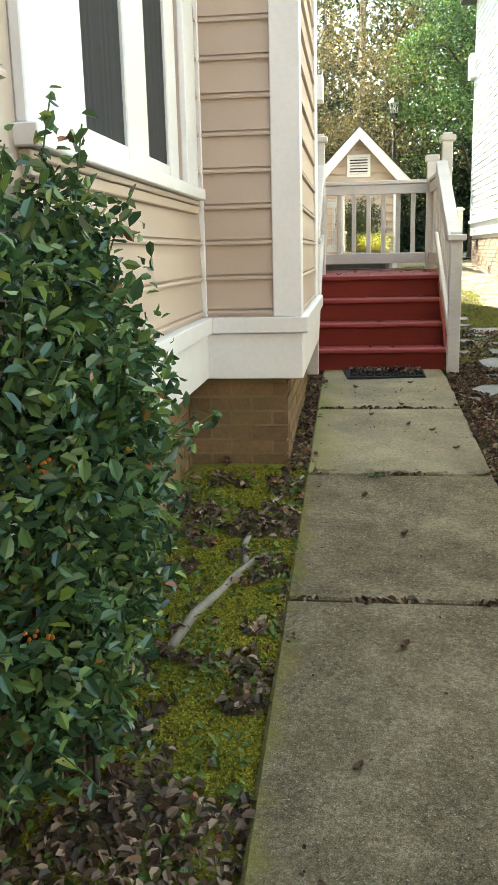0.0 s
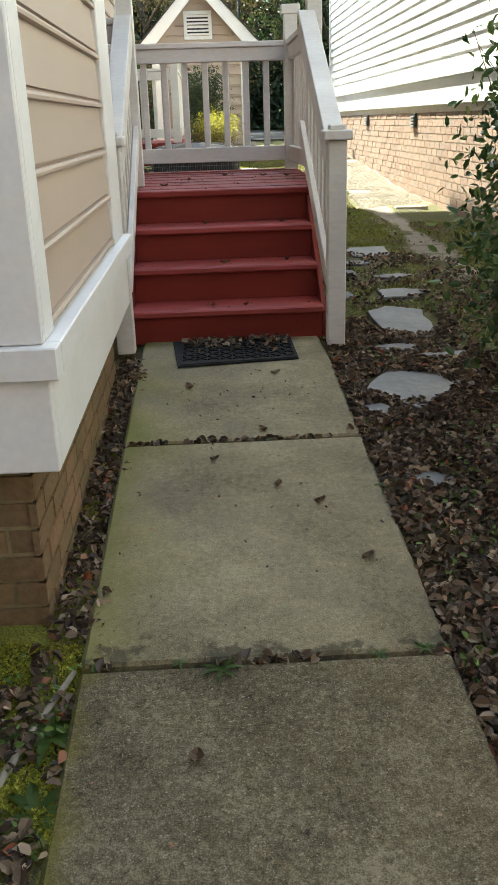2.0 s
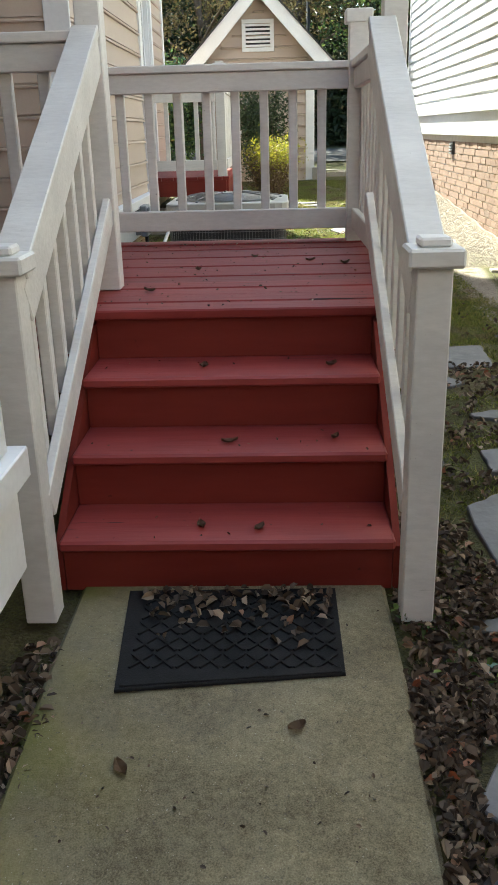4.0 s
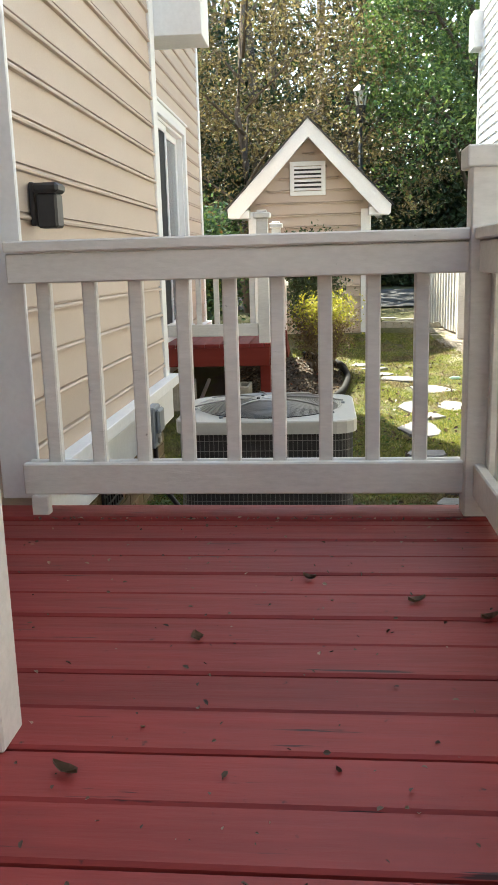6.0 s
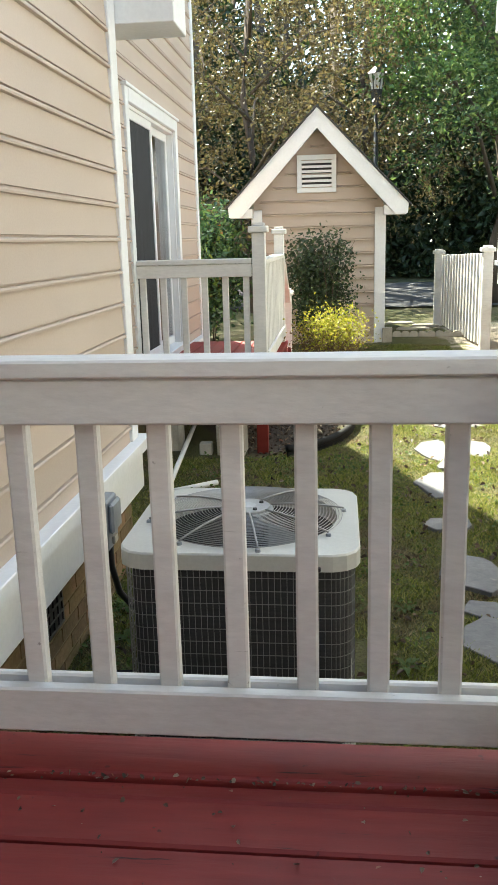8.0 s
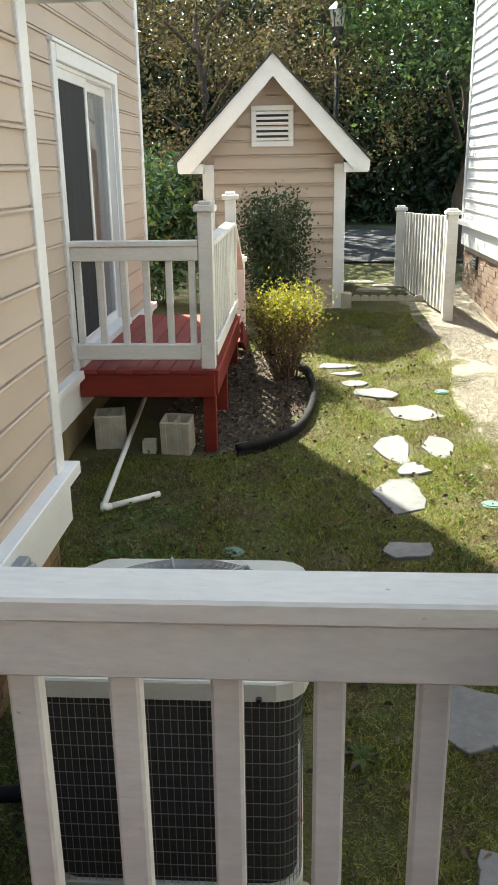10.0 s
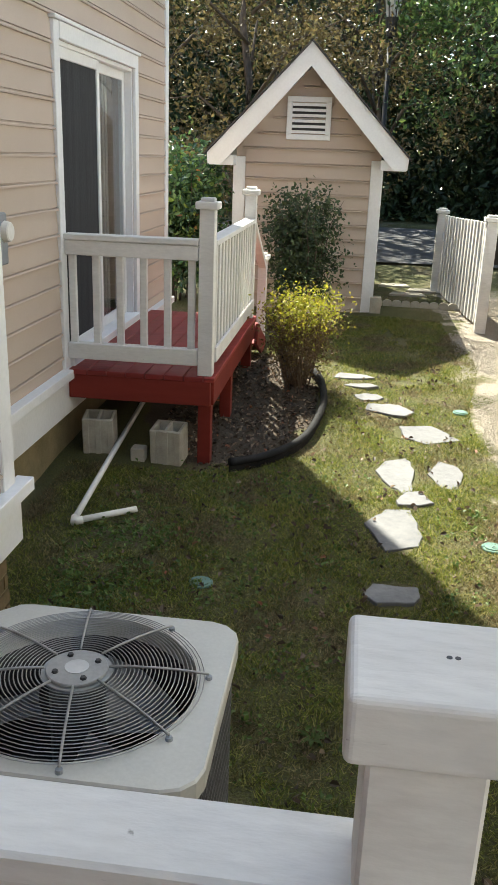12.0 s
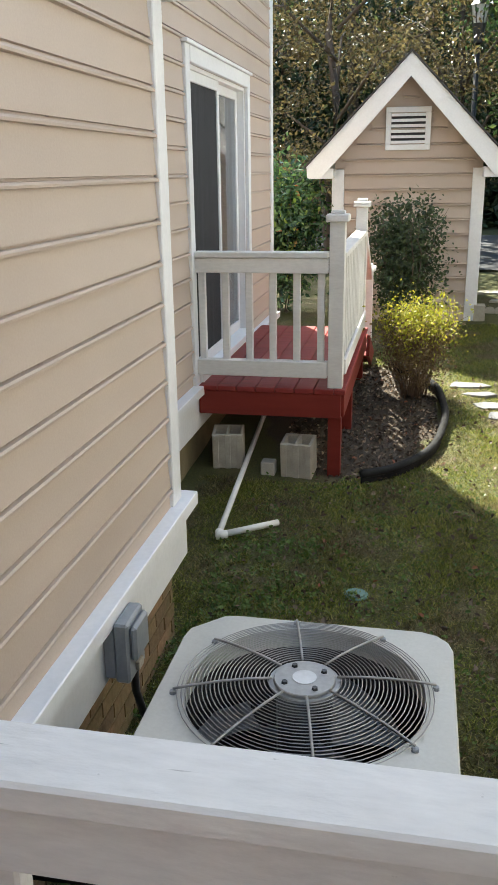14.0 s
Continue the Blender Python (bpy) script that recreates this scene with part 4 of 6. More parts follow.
for s in (-1, 1):
    ex = RX + s * 1.13
    o = [(RX, RZ), (ex, EZ), (ex - s * 0.01, EZ - 0.12), (ex - s * 0.16, EZ - 0.13), (RX, RZ - 0.24)]
    part("bargeboard", prism(o, 11.9, 11.93), TRIM, shed)
    part("roof_slope", prism([(RX, RZ + 0.03), (ex + s * 0.03, EZ + 0.0), (ex + s * 0.03, EZ - 0.02), (RX, RZ + 0.005)], 11.87, 14.7), SHINGLE, shed)
    part("soffit", prism([(RX, RZ - 0.02), (ex, EZ - 0.03), (ex - s * 0.02, EZ - 0.07), (RX, RZ - 0.06)], 11.94, 14.65), TRIM, shed)
    a, b = sorted((ex - s * 0.3, ex - s * 0.02))
    part("eave_box", box(a, b, 11.94, 12.2, EZ - 0.13, EZ - 0.02), TRIM, shed)
vent = part("gable_vent", box(0.13, 0.63, SY - 0.03, SY + 0.0, 2.5, 2.56), TRIM, shed)
for c in ((0.13, 0.63, 2.9, 2.96), (0.13, 0.19, 2.56, 2.9), (0.57, 0.63, 2.56, 2.9)):
    part("vent_frame", box(c[0], c[1], SY - 0.03, SY, c[2], c[3]), TRIM, vent)
part("vent_back", box(0.19, 0.57, SY - 0.005, SY + 0.002, 2.56, 2.9, 0), BLACK, vent)
for k in range(6):
    part("slat", beam((0.19, SY - 0.018, 2.585 + k * 0.058), (0.57, SY - 0.018, 2.585 + k * 0.058), 0.03, 0.03, 0), TRIM, vent)
part("base_block", box(SX1 - 0.03, SX1 + 0.1, SY - 0.06, SY + 0.1, 0.5, 0.76), BLOCK, shed)


# ---- rear deck ----
deck2 = thing("rear_deck", (-0.3, 8.4, 0.3), "small red-painted deck before the sliding door", "deck")
DX0, DX1, DY0, DY1, DZ = -0.89, 0.12, 7.44, 9.85, 0.883
k = 0
while DX0 + k * 0.135 < DX1:
    part("plank", box(DX0 + k * 0.135, min(DX0 + k * 0.135 + 0.13, DX1 + 0.01), DY0 - 0.01, DY1, DZ - 0.034, DZ, 0.005), RED, deck2)
    k += 1
for c in ((DX0, DX1 - 0.02, DY0, DY0 + 0.04, 0.68, 0.848), (DX1 - 0.04, DX1, DY0 + 0.041, DY1, 0.68, 0.848), (DX0, DX1 - 0.05, DY1 - 0.05, DY1 - 0.01, 0.68, 0.848)):
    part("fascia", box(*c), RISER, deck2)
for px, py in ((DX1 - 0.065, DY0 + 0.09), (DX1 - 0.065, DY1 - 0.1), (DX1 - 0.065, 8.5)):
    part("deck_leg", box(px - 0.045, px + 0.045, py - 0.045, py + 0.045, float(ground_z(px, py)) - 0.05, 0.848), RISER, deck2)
for k in range(3):
    part("step", box(DX0 + 0.2, DX1, DY1 + k * 0.25, DY1 + 0.27 + k * 0.25, DZ - 0.15 - k * 0.13, DZ - 0.115 - k * 0.13), RED, deck2)
part("stringer", beam((DX1 + 0.02, DY1 - 0.05, 0.72), (DX1 + 0.02, DY1 + 0.85, 0.36), 0.03, 0.2), RISER, deck2)
rail_4 = tagged(new("deck_railing"), "white wooden railing at the front of the small deck", "railing")
level_rail(rail_4, "x", 7.47, -0.9, 0.0, 1.79, 0.95, [-0.865 + 0.163 * k for k in range(6)])
post(rail_4, 0.055, 7.52, DZ, 2.04, 0.1)
rail_5 = tagged(new("deck_railing"), "white wooden side railing with stair handrail on the small deck", "railing")
level_rail(rail_5, "y", 0.02, 7.57, 9.7, 1.78, 0.96, [7.67 + 0.145 * k for k in range(14)])
post(rail_5, 0.055, 9.75, DZ, 2.04, 0.1)
part("handrail", beam((0.07, 9.75, 1.74), (0.07, 10.8, 1.22), 0.08, 0.05), RAIL, rail_5)
post(rail_5, 0.07, 10.8, 0.4, 1.36, 0.09)


# ---- fence ----
fence = thing("picket_fence", (2.3, 13, 0.6), "white board fence with capped posts", "fence")
fx = lambda y: 2.47 - (y - 11.6) * 0.14
for py in (11.65, 13.95):
    post(fence, fx(py), py, 0.45, 1.78 if py < 12 else 1.72, 0.12)
y = 11.73
while y < 13.8:
    b = box(fx(y) - 0.012, fx(y) + 0.012, y, y + 0.1385, float(ground_z(2.3, y)) + 0.03, 1.7 - 0.027 * (y - 11.7) + 0.003 * math.sin(40 * y), 0.0015)
    part("board", b, RAIL, fence)
    y += 0.139
for z in (0.85, 1.35):
    part("cross_rail", beam((fx(11.7) + 0.035, 11.7, z), (fx(13.9) + 0.035, 13.9, z), 0.04, 0.09), RAIL, fence)


# ---- air conditioner ----
def air_conditioner():
    ac = thing("air_conditioner", (0.325, 3.95, 0.14), "beige outdoor condenser with dark wire-guarded coil and round fan grille", "air conditioner")
    x0, x1, y0, y1, zt = -0.095, 0.74, 3.56, 4.335, 0.9
    cx, cy = 0.322, 3.945
    part("base_pad", box(x0 + 0.01, x1 + 0.1, y0 + 0.02, y1 + 0.05, 0.06, 0.125, 0.01), BLOCK, ac)

    def rounded(g, r, n=6):
        out = []
        for sx, sy, a0 in ((1, -1, -90), (1, 1, 0), (-1, 1, 90), (-1, -1, 180)):
            ox = (x1 - g - r) if sx > 0 else (x0 + g + r)
            oy = (y1 - g - r) if sy > 0 else (y0 + g + r)
            rr = r
            out += [(ox + rr * math.cos(radians(a0 + 90 * k / n)), oy + rr * math.sin(radians(a0 + 90 * k / n))) for k in range(n + 1)]
        return out
    part("base_pan", slab(rounded(0.012, 0.08), 0.125, 0.165, 0.004), ACTOP, ac)
    o = rounded(0.018, 0.08, 8)
    ring, dist = [], 0.0
    for (ax, ay), (bx, by) in zip(o, o[1:] + o[:1]):
        d = math.hypot(bx - ax, by - ay)
        n = max(1, round(d / 0.021))
        ring += [(ax + (bx - ax) * k / n, ay + (by - ay) * k / n) for k in range(n)]
    verts, faces = [], []

    def wire(a, b, r):
        a, b = Vector(a), Vector(b)
        q = (b - a).to_track_quat("Z", "Y")
        k = len(verts)
        for p in (a, b):
            for s in range(3):
                verts.append(tuple(p + q @ Vector((r * math.cos(s * 2.094), r * math.sin(s * 2.094), 0))))
        for s in range(3):
            faces.append((k + s, k + (s + 1) % 3, k + 3 + (s + 1) % 3, k + 3 + s))
    for px, py in ring:
        wire((px, py, 0.16), (px, py, zt - 0.06), 0.0014)
    for k in range(14):
        z = 0.19 + k * 0.0475
        for a, b in zip(o, o[1:] + o[:1]):
            wire((*a, z), (*b, z), 0.0018)
    cloud("coil_guard", verts, faces, ACWIRE, ac, kind="")
    r_in = 0.338
    bm = bmesh.new()
    n = 72
    outer = []
    for k in range(n):
        a = k * math.tau / n
        d = Vector((math.cos(a), math.sin(a)))
        rc, hx, hy = 0.1, (x1 - x0) / 2, (y1 - y0) / 2
        # rounded square outline by marching out along d
        lo, hi = 0.3, 0.7
        for _ in range(24):
            m = (lo + hi) / 2
            ax, ay = abs(d.x * m), abs(d.y * m)
            qx, qy = ax - (hx - rc), ay - (hy - rc)
            sd = math.hypot(max(qx, 0), max(qy, 0)) + min(max(qx, qy), 0) - rc
            if d.x < 0 < d.y:
                sd = max(ax - hx, ay - hy, (ax + ay - hx - hy + 0.11) * 0.707)
            lo, hi = (m, hi) if sd < 0 else (lo, m)
        outer.append(((x0 + x1) / 2 + d.x * lo, (y0 + y1) / 2 + d.y * lo))
    rows = []
    for k in range(n):
        a = k * math.tau / n
        ix, iy = cx + r_in * math.cos(a), cy + r_in * math.sin(a)
        ox, oy = outer[k]
        mx, my = ox + (cx - ox) * 0.012, oy + (cy - oy) * 0.012
        rows.append([bm.verts.new(v) for v in ((ix, iy, zt - 0.05), (ix, iy, zt + 0.004), (mx, my, zt), (ox, oy, zt - 0.006), (ox, oy, zt - 0.06), (ix, iy, zt - 0.06))])
    for a, b in zip(rows, rows[1:] + rows[:1]):
        for k in range(6):
            bm.faces.new((a[k], b[k], b[(k + 1) % 6], a[(k + 1) % 6]))
    bmesh.ops.recalc_face_normals(bm, faces=bm.faces[:])
    part("top_panel", bm, ACTOP, ac)
    bm = bmesh.new()
    rows = []
    for k in range(n):
        a = k * math.tau / n
        ox, oy = cx + (outer[k][0] - cx) * 0.925, cy + (outer[k][1] - cy) * 0.925
        ix, iy = cx + 0.346 * math.cos(a), cy + 0.346 * math.sin(a)
        rows.append([bm.verts.new(v) for v in ((ix, iy, 0.15), (ix, iy, zt - 0.061), (ox, oy, zt - 0.061), (ox, oy, 0.15))])
    for a, b in zip(rows, rows[1:] + rows[:1]):
        for k in range(4):
            bm.faces.new((a[k], b[k], b[(k + 1) % 4], a[(k + 1) % 4]))
    bmesh.ops.recalc_face_normals(bm, faces=bm.faces[:])
    part("coil", bm, COIL, ac)
    part("fan_well", cylinder((cx, cy, 0.45), 0.334, 0.334, 0.004, 40), BLACK, ac)
    top = part("fan_guard", cylinder((cx, cy, zt + 0.032), 0.1, 0.1, 0.005, 28), ACWIRE, ac, "round guard of grey concentric wires")
    for k in range(23):
        guard = bmesh.new()
        r = 0.103 + k * 0.0116
        pts = 44
        z = zt + 0.012 + 0.03 * (1 - ((r - 0.1) / 0.27) ** 2)
        ringv = []
        for j in range(pts):
            a = j * math.tau / pts
            ringv.append([guard.verts.new((cx + (r + 0.0017 * u) * math.cos(a), cy + (r + 0.0017 * u) * math.sin(a), z + 0.0017 * w)) for u, w in ((1, 0), (0, 1), (-1, 0), (0, -1))])
        for a, b in zip(ringv, ringv[1:] + ringv[:1]):
            for s in range(4):
                guard.faces.new((a[s], a[(s + 1) % 4], b[(s + 1) % 4], b[s]))
        part("guard_ring", guard, ACWIRE, top)
    for k in range(8):
        a = k * math.tau / 8 + 0.2
        pts = [(cx + r * math.cos(a + (0.05 if r > 0.37 else 0)), cy + r * math.sin(a + (0.05 if r > 0.37 else 0)), zt + 0.018 + 0.03 * (1 - ((r - 0.1) / 0.27) ** 2)) for r in (0.09, 0.16, 0.24, 0.3, 0.345, 0.37)]
        part("spoke", tube(pts, 0.0038, 6), ACWIRE, top)
        part("clip", cylinder((pts[-1][0], pts[-1][1], zt - 0.002), 0.011, 0.009, 0.014, 10), GREYBOX, top)
    part("hub_plate", cylinder((cx, cy, zt + 0.038), 0.088, 0.086, 0.01, 28, bevel=0.002), ACWIRE, top)
    part("hub_label", cylinder((cx, cy, zt + 0.048), 0.034, 0.034, 0.002, 24), LAMPGLASS, top)
    for k in range(4):
        a = k * math.tau / 4 + 0.6
        part("bolt", cylinder((cx + 0.062 * math.cos(a), cy + 0.062 * math.sin(a), zt + 0.047), 0.01, 0.008, 0.008, 6), BLACK, top)
    part("motor", cylinder((cx, cy, 0.6), 0.08, 0.08, 0.27, 24), BLACK, ac)
    for k in range(3):
        a0 = k * math.tau / 3 + 0.9
        bm = bmesh.new()
        grid = []
        for i in range(5):
            r = 0.06 + i * 0.062
            grid.append([bm.verts.new((cx + r * math.cos(a0 + w * (0.25 + 0.11 * i)), cy + r * math.sin(a0 + w * (0.25 + 0.11 * i)), 0.74 + 0.05 * w)) for w in (-1, -0.3, 0.4, 1)])
        for ra, rb in zip(grid, grid[1:]):
            for j in range(3):
                bm.faces.new((ra[j], ra[j + 1], rb[j + 1], rb[j]))
        bmesh.ops.solidify(bm, geom=bm.faces[:], thickness=0.003)
        part("fan_blade", bm, BLADEMETAL, ac, "grey metal fan blade, darkened for the shaded well")
    part("screw", cylinder((0.6, 3.545, zt - 0.05), 0.008, 0.008, 0.012, 8), BLACK, ac)
    return ac


air_conditioner()

meter = thing("disconnect_box", (-0.4, 4.6, 0.6), "grey electrical disconnect box on the wall skirt", "electrical box")
part("back_plate", box(-0.425, -0.383, 4.31, 4.46, 0.62, 0.812, 0.004), GREYBOX, meter)
part("body", box(-0.383, -0.33, 4.3, 4.47, 0.61, 0.84, 0.008), GREYBOX, meter)
part("cover", box(-0.33, -0.305, 4.315, 4.455, 0.69, 0.825, 0.01), GREYBOX, meter)
part("hasp", box(-0.33, -0.315, 4.36, 4.41, 0.63, 0.665, 0.003), BLOCK, meter)
part("conduit", tube([(-0.36, 4.43, 0.61), (-0.36, 4.43, 0.5), (-0.34, 4.46, 0.36), (-0.25, 4.5, 0.22), (-0.12, 4.42, 0.2), (-0.05, 4.28, 0.22)], 0.016), BLACK, meter)
lineset = thing("refrigerant_line", (-0.3, 3.9, 0.3), "black insulated pipe running into the foundation", "pipe")
part("pipe", tube([(-0.5, 3.75, 0.32), (-0.3, 3.78, 0.3), (-0.12, 3.8, 0.3), (-0.06, 3.8, 0.3)], 0.028), RUBBER, lineset)

lantern = thing("wall_lantern", (-0.44, 2.96, 1.75), "black metal wall lantern on tan siding", "wall lamp")
part("back_plate", box(-0.445, -0.425, 2.87, 2.95, 1.75, 1.9), BLACK, lantern)
part("hood", box(-0.425, -0.33, 2.84, 2.94, 1.86, 1.895, 0.01), BLACK, lantern)
part("body", box(-0.415, -0.34, 2.85, 2.93, 1.74, 1.86, 0.008), BLACK, lantern)


# ---- street lamp ----
lamp = thing("street_lamp", (1.32, 17, 0.7), "black lantern-head lamp post behind the shed", "street lamp")
part("pole", tube([(1.32, 17, 0.6), (1.32, 17, 1.2), (1.32, 17, 4.2)], 0.05, 10, taper=0.8), BLACK, lamp)
part("collar", cylinder((1.32, 17, 4.18), 0.07, 0.11, 0.28, 12), BLACK, lamp)
part("globe", cylinder((1.32, 17, 4.46), 0.1, 0.15, 0.26, 6), LAMPGLASS, lamp, "milky glass lantern panes")
for k in range(6):
    a = k * math.tau / 6
    part("glazing_bar", beam((1.32 + 0.102 * math.cos(a), 17 + 0.102 * math.sin(a), 4.46), (1.32 + 0.152 * math.cos(a), 17 + 0.152 * math.sin(a), 4.72), 0.012, 0.012, 0), BLACK, lamp)
part("hood", cylinder((1.32, 17, 4.72), 0.18, 0.05, 0.12, 6), BLACK, lamp)
part("finial", cylinder((1.32, 17, 4.84), 0.03, 0.01, 0.09, 8), BLACK, lamp)


# ---- loose things by the rear deck ----
def cinder_block(x, y, turn, lean, label):
    z = float(ground_z(x, y))
    b = thing("concrete_block", (x, y, z), label, "concrete block", "concrete blocks under the deck")
    bm = bmesh.new()
    for c in ((-0.11, 0.11, -0.1, -0.078), (-0.11, 0.11, 0.078, 0.1), (-0.11, -0.088, -0.078, 0.078), (0.088, 0.11, -0.078, 0.078), (-0.011, 0.011, -0.078, 0.078)):
        box(c[0], c[1], c[2], c[3], 0.0, 0.26, 0.004, bm)
    bmesh.ops.transform(bm, matrix=pose(x, y, z, lean, 0, turn), verts=bm.verts)
    part("body", bm, BLOCK, b)
    for k in (-0.085, 0.0, 0.085):
        rib = box(k - 0.02, k + 0.02, -0.106, -0.098, 0.0, 0.258, 0.002)
        bmesh.ops.transform(rib, matrix=pose(x, y, z, lean, 0, turn), verts=rib.verts)
        part("rib", rib, BLOCK, b)


cinder_block(-0.71, 7.56, 8, 5, "hollow grey concrete block leaning on the soil under the deck")
cinder_block(-0.19, 7.5, -4, 6, "hollow grey concrete block standing on end beside the deck leg")
half = thing("half_block", (-0.37, 7.42, 0.26), "small pale concrete half block on the soil", "concrete block")
part("body", box(-0.45, -0.35, 7.4, 7.5, 0.24, 0.35, 0.008), BLOCK, half)
pvc = thing("pvc_pipe", (-0.5, 6.31, 0.26), "white plastic drain pipe with an elbow lying on the grass", "pipe")
part("long_pipe", tube([(-0.5, 6.31, 0.27), (-0.54, 7.25, 0.345), (-0.62, 8.6, 0.4)], 0.019, 10), PVC, pvc)
part("short_pipe", tube([(-0.5, 6.31, 0.272), (-0.18, 6.53, 0.283)], 0.019, 10), PVC, pvc)
part("elbow", tube([(-0.505, 6.36, 0.272), (-0.5, 6.31, 0.27), (-0.455, 6.34, 0.27)], 0.025, 10), PVC, pvc)
edging = thing("bed_edging", (0.7, 8.3, 0.3), "black plastic tube edging curving round the shrub bed", "edging")
ep = [(0.26, 7.36), (0.5, 7.55), (0.72, 7.9), (0.82, 8.35), (0.84, 8.8), (0.78, 9.3), (0.62, 9.75), (0.3, 10.1)]
smooth = []
for i in range(len(ep) - 1):
    for k in range(5):
        t = k / 5
        p0, p1, p2, p3 = (Vector(ep[max(0, min(len(ep) - 1, i + d))]) for d in (-1, 0, 1, 2))
        q = 0.5 * (2 * p1 + (p2 - p0) * t + (2 * p0 - 5 * p1 + 4 * p2 - p3) * t * t + (3 * p1 - p0 - 3 * p2 + p3) * t ** 3)
        smooth.append((q.x, q.y, float(ground_z(q.x, q.y)) + 0.07))
part("top_bead", tube(smooth, 0.03, 10), RUBBER, edging)
bm = bmesh.new()
for a, b in zip(smooth, smooth[1:]):
    beam((a[0], a[1], a[2] - 0.05), (b[0], b[1], b[2] - 0.05), 0.02, 0.1, 0, bm)
part("skirt", bm, RUBBER, edging)
for x, y in ((1.91, 6.48), (0.34, 5.83), (1.98, 8.9), (1.22, -0.38)):
    z = float(ground_z(x, y))
    lid = thing("valve_lid", (x, y, z), "round faded green plastic valve lid in the grass", "lid", "valve lids")
    part("ring", cylinder((x, y, z - 0.02), 0.065, 0.065, 0.03, 24, bevel=0.004), TEAL, lid)
    part("cover", cylinder((x, y, z + 0.01), 0.05, 0.048, 0.006, 24), TEAL, lid)


# ---- door mat ----
mat_ob = thing("door_mat", (0.51, -0.2, 0.03), "black rubber door mat with scroll pattern under fallen leaves", "door mat")
part("sheet", slab([(0.24, -0.5), (0.83, -0.43), (0.83, 0.0), (0.2, -0.01)], 0.031, 0.04, 0.002), RUBBER, mat_ob)
bm = bmesh.new()
for k in range(9):
    for j in range(5):
        x, y = 0.29 + k * 0.062, -0.38 + j * 0.078
        beam((x - 0.026, y - 0.03, 0.043), (x + 0.026, y + 0.03, 0.043), 0.007, 0.006, 0, bm)
        beam((x - 0.026, y + 0.03, 0.043), (x + 0.026, y - 0.03, 0.043), 0.007, 0.006, 0, bm)
part("scroll_ribs", bm, RUBBER, mat_ob)
part("border", beam((0.25, -0.475, 0.042), (0.82, -0.415, 0.042), 0.03, 0.006, 0.002), RUBBER, mat_ob)

# ---- stepping stones ----
STONES = [(1.37, 6.62, 0.165, 0.3), (1.42, 7.5, 0.15, 0.32), (1.49, 7.06, 0.11, 0.12), (1.75, 7.55, 0.11, 0.24), (1.63, 8.32, 0.24, 0.2), (1.4, 8.8, 0.18, 0.14), (1.23, 9.11, 0.15, 0.09), (1.15, 9.38, 0.15, 0.08), (1.06, 9.66, 0.2, 0.1),
          (1.33, 5.9, 0.17, 0.14), (1.38, 5.19, 0.2, 0.25), (1.42, 4.45, 0.2, 0.2), (1.37, 4.78, 0.12, 0.09), (1.28, -0.8, 0.25, 0.24), (1.1, -1.07, 0.08, 0.08), (1.52, 0.36, 0.27, 0.36)]
STONES += [(1.63, 1.02, 0.19, 0.14), (1.36, -0.16, 0.15, 0.08), (1.55, -0.36, 0.17, 0.09), (1.7, 2.5, 0.2, 0.26), (1.36, 1.7, 0.13, 0.09), (1.7, 1.55, 0.15, 0.07), (1.3, 1.02, 0.06, 0.1), (1.5, 2.0, 0.13, 0.08), (1.38, 2.9, 0.2, 0.16), (1.45, 3.6, 0.2, 0.2), (1.16, -1.72, 0.075, 0.06)]
# the large stones beside the walk have clear corners
CORNERS = {(1.28, -0.8): [(1.08, -0.84), (1.27, -0.52), (1.55, -0.68), (1.52, -0.84), (1.27, -1.1)], (1.52, 0.36): [(1.36, 0.62), (1.39, 0.12), (1.41, 0.0), (1.65, 0.03), (1.69, 0.6), (1.5, 0.72)]}
srng = random.Random(5)
for x, y, rx, ry in STONES:
    n = srng.randint(5, 7)
    pts = []
    for k in range(n):
        a = (k + srng.uniform(-0.36, 0.36)) * math.tau / n
        rr = srng.uniform(0.78, 1.28)
        pts.append((x + rx * rr * math.cos(a), y + ry * rr * math.sin(a)))
    pts = CORNERS.get((x, y), pts)
    rough = []
    for a, b in zip(pts, pts[1:] + pts[:1]):
        chip = 0.035 * math.hypot(b[0] - a[0], b[1] - a[1])
        rough += [a] + [(a[0] + (b[0] - a[0]) * f + srng.uniform(-chip, chip), a[1] + (b[1] - a[1]) * f + srng.uniform(-chip, chip)) for f in (0.27, 0.5, 0.76)]
    z = float(ground_z(x, y))
    s = thing("stepping_stone", (x, y, z), "irregular flat grey slate stepping stone set in the ground", "stepping stone", "stepping stones")
    bm = slab(rough, z - 0.05, z + 0.018, 0.004)
    bmesh.ops.rotate(bm, cent=(x, y, z), matrix=Euler((0.038, srng.uniform(-0.02, 0.02), 0)).to_matrix(), verts=bm.verts)
    part("stone", bm, SLATE, s)


